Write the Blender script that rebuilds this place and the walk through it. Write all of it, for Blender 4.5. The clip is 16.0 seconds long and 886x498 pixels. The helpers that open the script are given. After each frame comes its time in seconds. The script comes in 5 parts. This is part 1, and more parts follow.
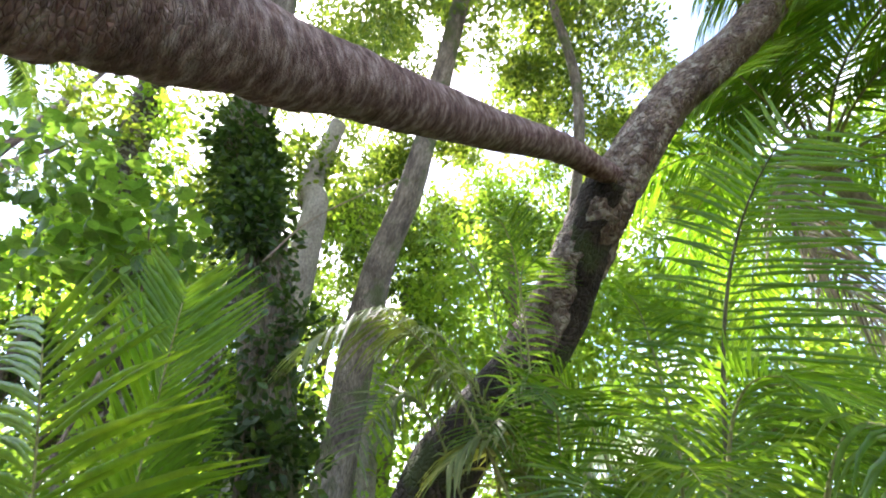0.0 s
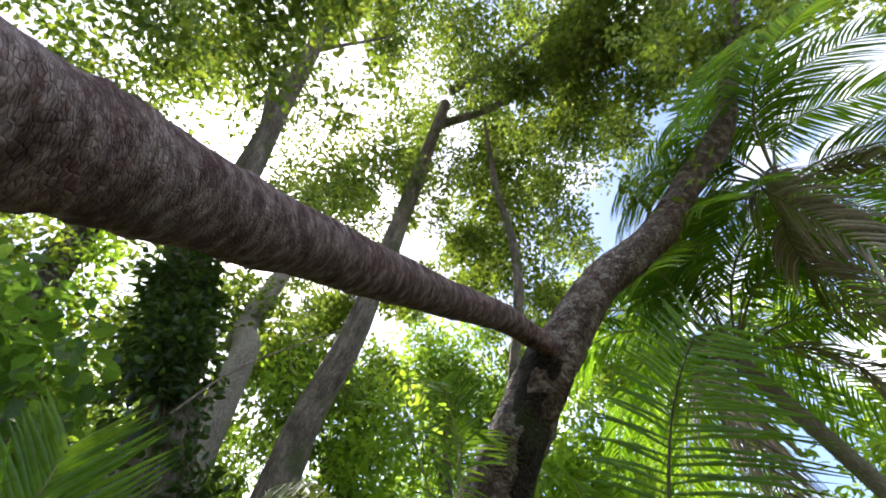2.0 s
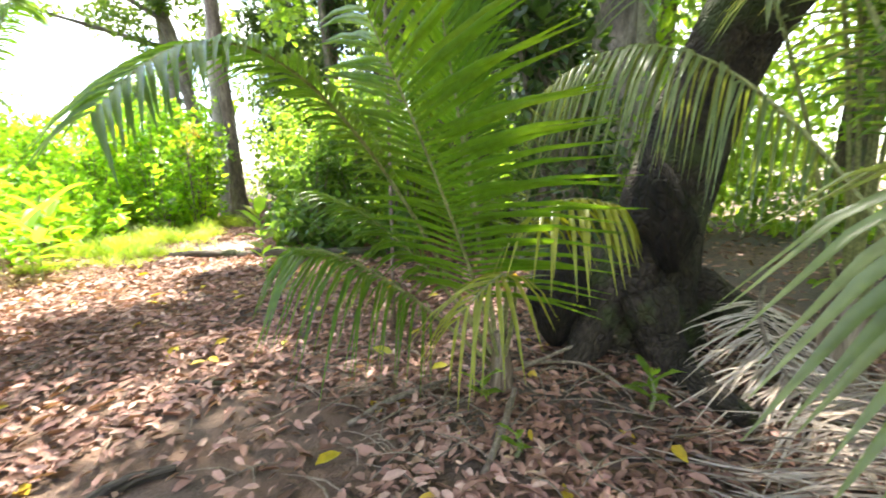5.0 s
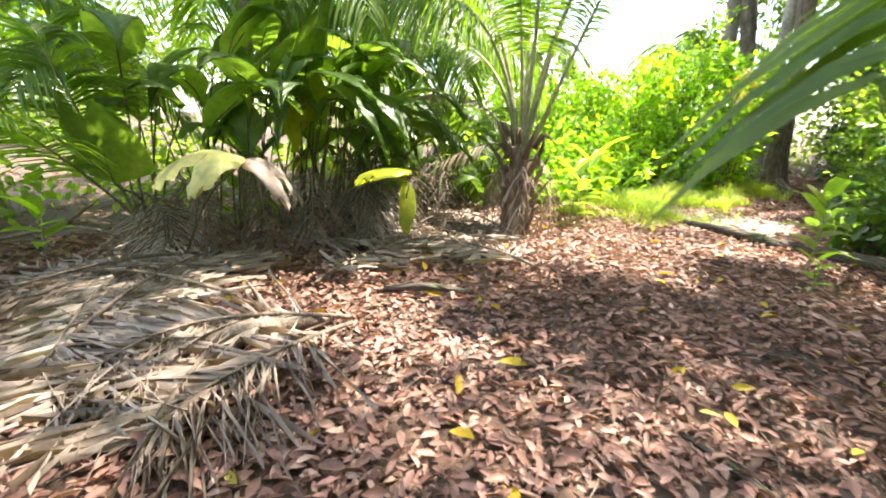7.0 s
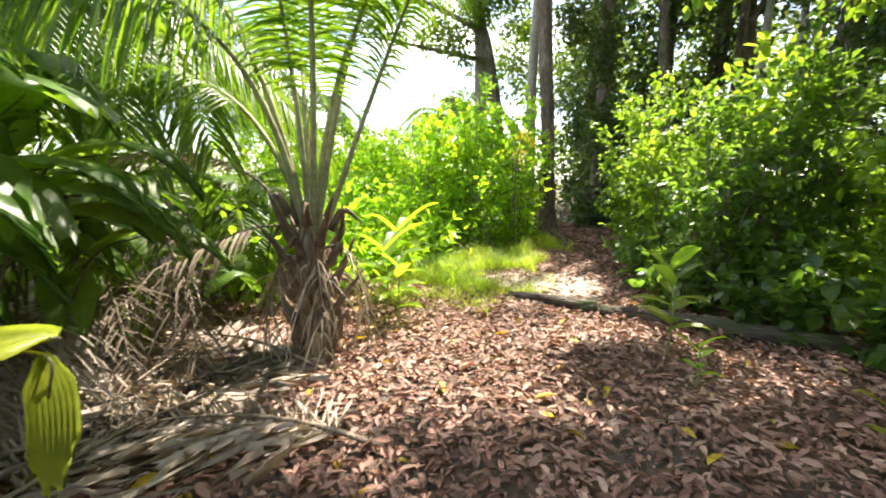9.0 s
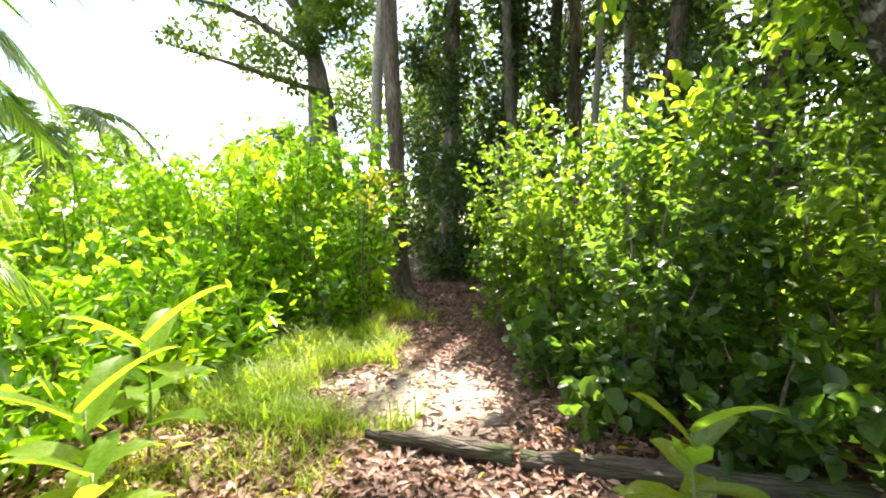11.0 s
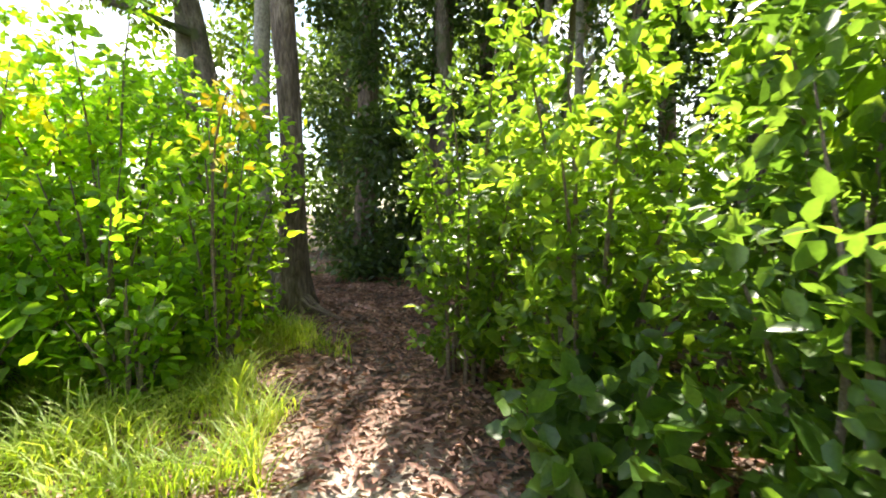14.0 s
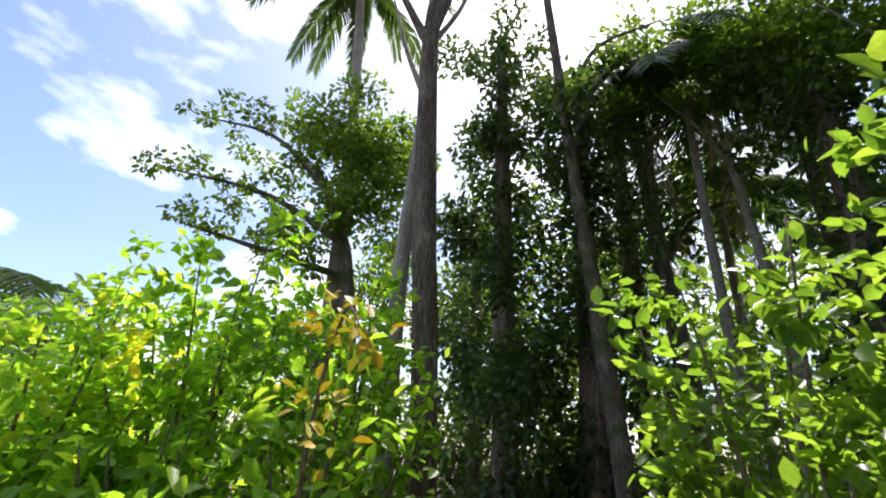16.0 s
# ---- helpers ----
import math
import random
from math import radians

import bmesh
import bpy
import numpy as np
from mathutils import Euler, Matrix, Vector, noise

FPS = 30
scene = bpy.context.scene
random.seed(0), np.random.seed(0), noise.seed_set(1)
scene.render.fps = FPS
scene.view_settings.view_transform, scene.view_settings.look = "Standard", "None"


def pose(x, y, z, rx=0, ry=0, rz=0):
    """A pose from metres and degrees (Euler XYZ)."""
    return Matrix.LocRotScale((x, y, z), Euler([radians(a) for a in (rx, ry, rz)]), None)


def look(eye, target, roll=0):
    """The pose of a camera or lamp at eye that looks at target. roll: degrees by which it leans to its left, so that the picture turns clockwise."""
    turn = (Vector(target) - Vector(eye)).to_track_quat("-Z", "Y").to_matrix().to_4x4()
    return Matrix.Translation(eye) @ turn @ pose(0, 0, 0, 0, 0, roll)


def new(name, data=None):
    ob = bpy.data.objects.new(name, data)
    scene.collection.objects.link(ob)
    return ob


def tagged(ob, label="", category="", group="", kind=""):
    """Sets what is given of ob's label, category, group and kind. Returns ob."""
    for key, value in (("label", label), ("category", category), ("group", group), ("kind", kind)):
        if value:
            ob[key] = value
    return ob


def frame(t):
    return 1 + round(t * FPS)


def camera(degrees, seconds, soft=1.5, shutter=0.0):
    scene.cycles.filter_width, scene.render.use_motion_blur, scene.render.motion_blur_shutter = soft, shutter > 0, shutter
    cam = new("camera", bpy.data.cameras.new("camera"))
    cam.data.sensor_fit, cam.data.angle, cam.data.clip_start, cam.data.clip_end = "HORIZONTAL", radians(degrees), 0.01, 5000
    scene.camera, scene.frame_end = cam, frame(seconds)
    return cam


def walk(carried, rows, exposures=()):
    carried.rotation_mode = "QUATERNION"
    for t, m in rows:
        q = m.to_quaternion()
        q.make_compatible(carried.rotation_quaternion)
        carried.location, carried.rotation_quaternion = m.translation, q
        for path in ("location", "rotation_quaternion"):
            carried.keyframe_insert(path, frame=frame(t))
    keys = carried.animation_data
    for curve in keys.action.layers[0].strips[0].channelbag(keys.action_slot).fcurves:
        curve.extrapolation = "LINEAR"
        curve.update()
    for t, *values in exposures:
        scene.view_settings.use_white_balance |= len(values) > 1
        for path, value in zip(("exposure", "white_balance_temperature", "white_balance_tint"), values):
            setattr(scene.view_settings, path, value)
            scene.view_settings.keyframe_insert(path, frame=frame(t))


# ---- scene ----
cam = camera(91.36, 16.0, soft=1.9, shutter=0.2)
PATH = [
    (0, (1.012, 1.163, 1.442), (1.977, 2.373, 2.708), 2.5),
    (0.5, (0.986, 1.151, 1.453), (1.914, 2.165, 2.906), 0.9),
    (1, (0.946, 1.134, 1.45), (1.786, 1.959, 3.066), 0.7),
    (1.5, (0.948, 1.128, 1.447), (1.749, 1.848, 3.132), 0.2),
    (2, (0.953, 1.151, 1.458), (1.727, 1.801, 3.183), -1.2),
    (2.5, (0.954, 1.172, 1.461), (1.688, 1.757, 3.227), -2.6),
    (3, (0.986, 1.216, 1.437), (1.938, 2.06, 2.98), -3.0),
    (3.5, (1.011, 1.209, 1.398), (2.297, 2.473, 2.263), 2.0),
    (3.7, (0.979, 1.248, 1.391), (2.329, 2.603, 1.976), 2.6),
    (4, (1.028, 1.12, 1.323), (2.236, 2.688, 1.608), 2.5),
    (4.5, (1.009, 1.176, 1.251), (1.8, 3.007, 1.108), 1.9),
    (5, (1.006, 1.238, 1.22), (1.237, 3.194, 0.875), -0.8),
    (5.2, (0.999, 1.258, 1.227), (1.048, 3.219, 0.836), -1.7),
    (7.3, (0.12, 2.099, 1.345), (-1.454, 3.183, 0.755), 2.1),
    (7.5, (-0.067, 2.194, 1.348), (-1.567, 3.373, 0.749), 3.0),
    (8, (-0.365, 2.451, 1.434), (-1.421, 4.065, 0.905), 0.4),
    (8.5, (-0.614, 2.85, 1.464), (-1.625, 4.542, 1.121), -2.8),
    (9, (-0.891, 3.175, 1.428), (-1.745, 4.956, 1.111), 0.3),
    (9.5, (-1.176, 3.55, 1.487), (-1.64, 5.472, 1.185), -1.2),
    (10, (-1.334, 4.136, 1.509), (-1.544, 6.118, 1.35), 0.2),
    (10.2, (-1.38, 4.371, 1.588), (-1.592, 6.353, 1.426), 1.0),
    (12.3, (-1.841, 6.221, 1.549), (-1.518, 8.194, 1.524), 1.5),
    (12.5, (-1.839, 6.349, 1.54), (-1.4, 8.299, 1.481), 2.2),
    (13, (-1.779, 6.734, 1.503), (-1.4, 8.695, 1.413), -0.1),
    (13.5, (-1.759, 7.149, 1.51), (-1.622, 9.145, 1.512), -2.5),
    (14, (-1.825, 7.605, 1.45), (-1.595, 9.586, 1.298), 1.7),
    (14.5, (-1.997, 7.999, 1.56), (-1.979, 9.996, 1.448), -0.9),
    (15, (-2.042, 8.443, 1.651), (-2.321, 10.391, 2.009), -2.9),
    (15.5, (-2.119, 8.736, 1.682), (-2.479, 10.581, 2.364), -1.3),
    (16, (-2.25, 9.054, 1.733), (-2.574, 10.845, 2.562), 3.2),
]
walk(cam, [(t, look(eye, target, roll)) for t, eye, target, roll in PATH],
     exposures=[(0, 2.45, 6300, 16), (0.6, 2.05, 6300, 16), (1.2, 1.75, 6300, 17), (2.8, 1.3, 6300, 16), (3.5, 2.5, 6600, 13), (4.5, 3.1, 6800, 11), (5.2, 2.7, 6800, 10), (7.3, 2.3, 6900, 12), (9, 1.85, 7000, 10), (9.5, 1.8, 7000, 9), (10.2, 2.0, 6900, 10), (12.3, 1.9, 7000, 9), (14.5, 1.75, 7000, 9), (15, 1.25, 6900, 10), (15.5, 0.85, 6600, 13), (16, 0.75, 6200, 18)])

# ---- sky and sun ----
SUN_AZ, SUN_EL = 8.0, 61.0          # degrees from +y towards +x, and above the horizon
world = bpy.data.worlds.new("sky")
scene.world = world
world.use_nodes = True
wn, wl = world.node_tree.nodes, world.node_tree.links
wn.clear()
sky = wn.new("ShaderNodeTexSky")
sky.sky_type, sky.sun_disc = "NISHITA", False
sky.sun_elevation, sky.sun_rotation = radians(SUN_EL), radians(SUN_AZ)
sky.air_density, sky.dust_density, sky.ozone_density = 1.0, 1.5, 1.5
wcoord, wmap, wnoise, wramp = (wn.new(k) for k in ("ShaderNodeTexCoord", "ShaderNodeMapping", "ShaderNodeTexNoise", "ShaderNodeValToRGB"))
wmap.inputs["Scale"].default_value = (1.0, 1.0, 2.2)
wmap.inputs["Location"].default_value = (0.35, 0.2, 0.1)
wnoise.inputs["Scale"].default_value, wnoise.inputs["Detail"].default_value = 2.3, 7.0
wramp.color_ramp.elements[0].position, wramp.color_ramp.elements[1].position = 0.5, 0.7
wmix, wback, wout = wn.new("ShaderNodeMixRGB"), wn.new("ShaderNodeBackground"), wn.new("ShaderNodeOutputWorld")
wmix.inputs[2].default_value = (12.0, 12.0, 12.2, 1)
wl.new(wcoord.outputs["Generated"], wmap.inputs["Vector"])
wl.new(wmap.outputs["Vector"], wnoise.inputs["Vector"])
wl.new(wnoise.outputs["Fac"], wramp.inputs["Fac"])
wl.new(wramp.outputs["Color"], wmix.inputs[0])
wl.new(sky.outputs["Color"], wmix.inputs[1])
wl.new(wmix.outputs["Color"], wback.inputs["Color"])
wl.new(wback.outputs["Background"], wout.inputs["Surface"])
wback.inputs["Strength"].default_value = 0.15
sun_data = bpy.data.lights.new("sun", "SUN")
sun_data.energy, sun_data.angle, sun_data.color = 5.0, radians(0.6), (1.0, 0.95, 0.86)
sun_way = Vector((math.sin(radians(SUN_AZ)) * math.cos(radians(SUN_EL)), math.cos(radians(SUN_AZ)) * math.cos(radians(SUN_EL)), math.sin(radians(SUN_EL))))
new("sun", sun_data).matrix_world = look(sun_way * 60, (0, 0, 0))

rng = np.random.default_rng(7)


# ---- materials ----
def nodes_of(name):
    m = bpy.data.materials.new(name)
    m.use_nodes = True
    m.node_tree.nodes.clear()
    return m, m.node_tree.nodes, m.node_tree.links


def ramp_of(n, stops):
    r = n.new("ShaderNodeValToRGB")
    while len(r.color_ramp.elements) < len(stops):
        r.color_ramp.elements.new(0.5)
    for e, (p, c) in zip(r.color_ramp.elements, stops):
        e.position, e.color = p, (*c, 1)
    return r


def leaf_material(name, stops, glow=0.45, rough=0.42, vein=60.0, lift=1.9):
    """A thin leaf: glossy face, light shining through, colour varied leaf by leaf and in blotches."""
    m, n, l = nodes_of(name)
    geo, tex = n.new("ShaderNodeNewGeometry"), n.new("ShaderNodeTexCoord")
    noise_a, noise_b = n.new("ShaderNodeTexNoise"), n.new("ShaderNodeTexNoise")
    noise_a.inputs["Scale"].default_value, noise_b.inputs["Scale"].default_value = 1.1, vein
    l.new(tex.outputs["Object"], noise_a.inputs["Vector"])
    l.new(tex.outputs["Object"], noise_b.inputs["Vector"])
    add = n.new("ShaderNodeMath")
    add.operation = "MULTIPLY_ADD"
    add.inputs[1].default_value = 0.55
    sub = n.new("ShaderNodeMath")
    sub.operation = "MULTIPLY_ADD"
    sub.inputs[1].default_value, sub.inputs[2].default_value = 0.9, -0.34
    l.new(noise_a.outputs["Fac"], sub.inputs[0])
    l.new(geo.outputs["Random Per Island"], add.inputs[0])
    l.new(sub.outputs[0], add.inputs[2])
    each, shift = n.new("ShaderNodeObjectInfo"), n.new("ShaderNodeMath")
    shift.operation = "MULTIPLY_ADD"
    shift.inputs[1].default_value = 0.24
    l.new(each.outputs["Random"], shift.inputs[0])
    l.new(add.outputs[0], shift.inputs[2])
    r = ramp_of(n, stops)
    l.new(shift.outputs[0], r.inputs["Fac"])
    spot = n.new("ShaderNodeMixRGB")
    spot.blend_type = "MULTIPLY"
    spot.inputs[0].default_value = 0.5
    sr = ramp_of(n, [(0.3, (0.6, 0.6, 0.5)), (0.6, (1.1, 1.1, 1.0))])
    l.new(noise_b.outputs["Fac"], sr.inputs["Fac"])
    l.new(r.outputs["Color"], spot.inputs[1])
    l.new(sr.outputs["Color"], spot.inputs[2])
    b = n.new("ShaderNodeBsdfPrincipled")
    b.inputs["Roughness"].default_value = rough
    b.inputs["Specular IOR Level"].default_value = 0.45
    l.new(spot.outputs["Color"], b.inputs["Base Color"])
    bump = n.new("ShaderNodeBump")
    bump.inputs["Strength"].default_value, bump.inputs["Distance"].default_value = 0.25, 0.004
    l.new(noise_b.outputs["Fac"], bump.inputs["Height"])
    l.new(bump.outputs["Normal"], b.inputs["Normal"])
    t = n.new("ShaderNodeBsdfTranslucent")
    warm = n.new("ShaderNodeMixRGB")
    warm.blend_type, warm.inputs[0].default_value = "MULTIPLY", 1.0
    warm.inputs[2].default_value = (1.16 * lift, 1.08 * lift, 0.4 * lift, 1)
    l.new(spot.outputs["Color"], warm.inputs[1])
    l.new(warm.outputs["Color"], t.inputs["Color"])
    mix, out = n.new("ShaderNodeMixShader"), n.new("ShaderNodeOutputMaterial")
    mix.inputs[0].default_value = glow
    l.new(b.outputs[0], mix.inputs[1])
    l.new(t.outputs[0], mix.inputs[2])
    l.new(mix.outputs[0], out.inputs["Surface"])
    return m


def rough_material(name, stops, scale=6.0, stretch=(1, 1, 0.25), relief=0.02, fine=45.0, rough=0.85, patch=None, patch_scale=3.0, crack_scale=26.0):
    """Bark, soil and dead matter: coarse and fine grain, cracks, and blotches of moss or lichen."""
    m, n, l = nodes_of(name)
    tex, mp, along = n.new("ShaderNodeTexCoord"), n.new("ShaderNodeMapping"), n.new("ShaderNodeAttribute")
    along.attribute_name = "grain"
    mp.inputs["Scale"].default_value = stretch
    l.new(along.outputs["Vector"], mp.inputs["Vector"])
    big, small, crack = n.new("ShaderNodeTexNoise"), n.new("ShaderNodeTexNoise"), n.new("ShaderNodeTexVoronoi")
    big.inputs["Scale"].default_value, big.inputs["Detail"].default_value, big.inputs["Roughness"].default_value = scale, 8, 0.65
    small.inputs["Scale"].default_value, small.inputs["Detail"].default_value = fine, 5
    crack.feature, crack.inputs["Scale"].default_value = "DISTANCE_TO_EDGE", crack_scale
    for k in (big, small, crack):
        l.new(mp.outputs["Vector"], k.inputs["Vector"])
    r = ramp_of(n, stops)
    l.new(big.outputs["Fac"], r.inputs["Fac"])
    grain = ramp_of(n, [(0.3, (0.45, 0.45, 0.45)), (0.7, (1.25, 1.25, 1.25))])
    l.new(small.outputs["Fac"], grain.inputs["Fac"])
    mul = n.new("ShaderNodeMixRGB")
    mul.blend_type, mul.inputs[0].default_value = "MULTIPLY", 0.8
    l.new(r.outputs["Color"], mul.inputs[1])
    l.new(grain.outputs["Color"], mul.inputs[2])
    colour = mul.outputs["Color"]
    if patch:
        pn = n.new("ShaderNodeTexNoise")
        pn.inputs["Scale"].default_value, pn.inputs["Detail"].default_value = patch_scale, 6
        l.new(tex.outputs["Object"], pn.inputs["Vector"])
        pr = ramp_of(n, [(0.52, (0, 0, 0)), (0.62, (1, 1, 1))])
        l.new(pn.outputs["Fac"], pr.inputs["Fac"])
        pm = n.new("ShaderNodeMixRGB")
        pm.inputs[2].default_value = (*patch, 1)
        l.new(pr.outputs["Color"], pm.inputs[0])
        l.new(colour, pm.inputs[1])
        colour = pm.outputs["Color"]
    b, out, bump = n.new("ShaderNodeBsdfPrincipled"), n.new("ShaderNodeOutputMaterial"), n.new("ShaderNodeBump")
    hsum = n.new("ShaderNodeMath")
    hsum.operation = "MULTIPLY_ADD"
    hsum.inputs[1].default_value = 0.6
    cr = ramp_of(n, [(0.0, (0, 0, 0)), (0.18, (1, 1, 1))])
    l.new(crack.outputs["Distance"], cr.inputs["Fac"])
    l.new(cr.outputs["Color"], hsum.inputs[0])
    l.new(small.outputs["Fac"], hsum.inputs[2])
    bump.inputs["Strength"].default_value, bump.inputs["Distance"].default_value = 0.9, relief
    l.new(hsum.outputs[0], bump.inputs["Height"])
    l.new(colour, b.inputs["Base Color"])
    l.new(bump.outputs["Normal"], b.inputs["Normal"])
    b.inputs["Roughness"].default_value = rough
    b.inputs["Specular IOR Level"].default_value = 0.25
    l.new(b.outputs[0], out.inputs["Surface"])
    return m


def ground_material():
    """Dark forest soil with trodden leaf crumbs, a bare sandy patch on the path and mossy tints off it."""
    m, n, l = nodes_of("forest_soil")
    tex = n.new("ShaderNodeTexCoord")
    vor, big, fine = n.new("ShaderNodeTexVoronoi"), n.new("ShaderNodeTexNoise"), n.new("ShaderNodeTexNoise")
    vor.inputs["Scale"].default_value, vor.inputs["Randomness"].default_value = 16, 1
    big.inputs["Scale"].default_value, big.inputs["Detail"].default_value = 0.7, 6
    fine.inputs["Scale"].default_value, fine.inputs["Detail"].default_value = 70, 6
    for k in (vor, big, fine):
        l.new(tex.outputs["Object"], k.inputs["Vector"])
    r = ramp_of(n, [(0.0, (0.035, 0.022, 0.015)), (0.35, (0.1, 0.058, 0.038)), (0.7, (0.17, 0.1, 0.065)), (1.0, (0.06, 0.04, 0.028))])
    l.new(vor.outputs["Color"], r.inputs["Fac"])
    soil = ramp_of(n, [(0.35, (0.06, 0.045, 0.035)), (0.65, (0.13, 0.1, 0.08))])
    l.new(fine.outputs["Fac"], soil.inputs["Fac"])
    mixa = n.new("ShaderNodeMixRGB")
    br = ramp_of(n, [(0.42, (0, 0, 0)), (0.6, (1, 1, 1))])
    l.new(big.outputs["Fac"], br.inputs["Fac"])
    l.new(br.outputs["Color"], mixa.inputs[0])
    l.new(r.outputs["Color"], mixa.inputs[1])
    l.new(soil.outputs["Color"], mixa.inputs[2])
    # the pale sand, an uneven patch where the path is worn through
    off, ln = n.new("ShaderNodeVectorMath"), n.new("ShaderNodeVectorMath")
    off.operation, ln.operation = "SUBTRACT", "LENGTH"
    off.inputs[1].default_value = (-2.2, 9.4, 0)
    l.new(tex.outputs["Object"], off.inputs[0])
    l.new(off.outputs["Vector"], ln.inputs[0])
    wob = n.new("ShaderNodeTexNoise")
    wob.inputs["Scale"].default_value, wob.inputs["Detail"].default_value = 3.0, 5
    l.new(tex.outputs["Object"], wob.inputs["Vector"])
    s1 = n.new("ShaderNodeMath")
    s1.operation = "MULTIPLY_ADD"
    s1.inputs[1].default_value = 1.6
    l.new(wob.outputs["Fac"], s1.inputs[0])
    l.new(ln.outputs["Value"], s1.inputs[2])
    sr = ramp_of(n, [(0.45, (1, 1, 1)), (0.62, (0, 0, 0))])
    half = n.new("ShaderNodeMath")
    half.operation = "MULTIPLY"
    half.inputs[1].default_value = 0.31
    l.new(s1.outputs[0], half.inputs[0])
    l.new(half.outputs[0], sr.inputs["Fac"])
    sand = ramp_of(n, [(0.3, (0.25, 0.2, 0.16)), (0.7, (0.52, 0.45, 0.38))])
    l.new(fine.outputs["Fac"], sand.inputs["Fac"])
    mixb = n.new("ShaderNodeMixRGB")
    l.new(sr.outputs["Color"], mixb.inputs[0])
    l.new(mixa.outputs["Color"], mixb.inputs[1])
    l.new(sand.outputs["Color"], mixb.inputs[2])
    b, out, bump = n.new("ShaderNodeBsdfPrincipled"), n.new("ShaderNodeOutputMaterial"), n.new("ShaderNodeBump")
    b.inputs["Roughness"].default_value = 0.95
    bump.inputs["Strength"].default_value, bump.inputs["Distance"].default_value = 0.8, 0.02
    l.new(fine.outputs["Fac"], bump.inputs["Height"])
    l.new(mixb.outputs["Color"], b.inputs["Base Color"])
    l.new(bump.outputs["Normal"], b.inputs["Normal"])
    l.new(b.outputs[0], out.inputs["Surface"])
    return m


M_GROUND = ground_material()
M_BARK_RED = rough_material("ringed_reddish_bark", [(0.3, (0.075, 0.04, 0.035)), (0.48, (0.21, 0.128, 0.113)), (0.68, (0.5, 0.39, 0.36))], 14, (1, 1, 2.6), 0.008, 36, crack_scale=58)
M_BARK_GREY = rough_material("grey_brown_bark", [(0.3, (0.075, 0.062, 0.048)), (0.5, (0.19, 0.155, 0.12)), (0.72, (0.36, 0.31, 0.25))], 6, (1, 1, 0.3), 0.03, 40, patch=(0.1, 0.115, 0.05), patch_scale=2.2)
M_BARK_LICHEN = rough_material("lichen_spotted_bark", [(0.3, (0.035, 0.028, 0.022)), (0.6, (0.12, 0.095, 0.075))], 6, (1, 1, 0.5), 0.03, 40, patch=(0.36, 0.35, 0.31), patch_scale=9)
M_BARK_DARK = rough_material("dark_furrowed_bark", [(0.3, (0.07, 0.05, 0.04)), (0.5, (0.17, 0.125, 0.098)), (0.7, (0.34, 0.27, 0.22))], 5, (1, 1, 0.16), 0.03, 40)
M_BARK_SCALY = rough_material("scaly_patchy_bark", [(0.3, (0.06, 0.042, 0.034)), (0.5, (0.17, 0.12, 0.095)), (0.7, (0.32, 0.25, 0.2))], 9, (1, 1, 0.6), 0.035, 45, patch=(0.3, 0.26, 0.21), patch_scale=13, crack_scale=30)
M_BARK_PALE = rough_material("pale_smooth_bark", [(0.3, (0.22, 0.19, 0.15)), (0.7, (0.4, 0.36, 0.3))], 4, (1, 1, 0.5), 0.006, 40)
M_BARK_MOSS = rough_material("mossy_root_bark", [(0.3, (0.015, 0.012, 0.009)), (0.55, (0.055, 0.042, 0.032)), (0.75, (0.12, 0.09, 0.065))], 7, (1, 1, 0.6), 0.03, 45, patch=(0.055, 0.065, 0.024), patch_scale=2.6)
# near-black colour standing in for the shade inside the trunk hollows
M_HOLLOW_SHADE = rough_material("hollow_shade_near_black", [(0.3, (0.008, 0.006, 0.005)), (0.7, (0.03, 0.022, 0.017))], 9, (1, 1, 0.4), 0.03, 40)
M_FIBRE = rough_material("palm_fibre", [(0.3, (0.08, 0.052, 0.036)), (0.5, (0.24, 0.17, 0.12)), (0.7, (0.45, 0.36, 0.27))], 12, (1, 1, 0.12), 0.02, 60)
M_LOG = rough_material("weathered_log", [(0.3, (0.03, 0.024, 0.02)), (0.5, (0.1, 0.08, 0.062)), (0.7, (0.22, 0.19, 0.15))], 6, (1, 1, 0.15), 0.02, 45, patch=(0.08, 0.09, 0.045))
M_STICK = rough_material("dry_stick", [(0.3, (0.12, 0.09, 0.065)), (0.7, (0.33, 0.26, 0.2))], 12, (1, 1, 1), 0.006, 60)
M_PETIOLE = rough_material("green_petiole", [(0.3, (0.19, 0.21, 0.09)), (0.7, (0.42, 0.42, 0.24))], 6, (1, 1, 0.3), 0.003, 60, rough=0.5)
M_STALK = rough_material("dark_leaf_stalk", [(0.3, (0.05, 0.055, 0.02)), (0.7, (0.15, 0.14, 0.06))], 6, (1, 1, 0.3), 0.003, 60, rough=0.5)
M_RACHIS = rough_material("yellow_green_midrib", [(0.3, (0.16, 0.17, 0.05)), (0.7, (0.34, 0.33, 0.14))], 8, (1, 1, 1), 0.002, 60, rough=0.5)

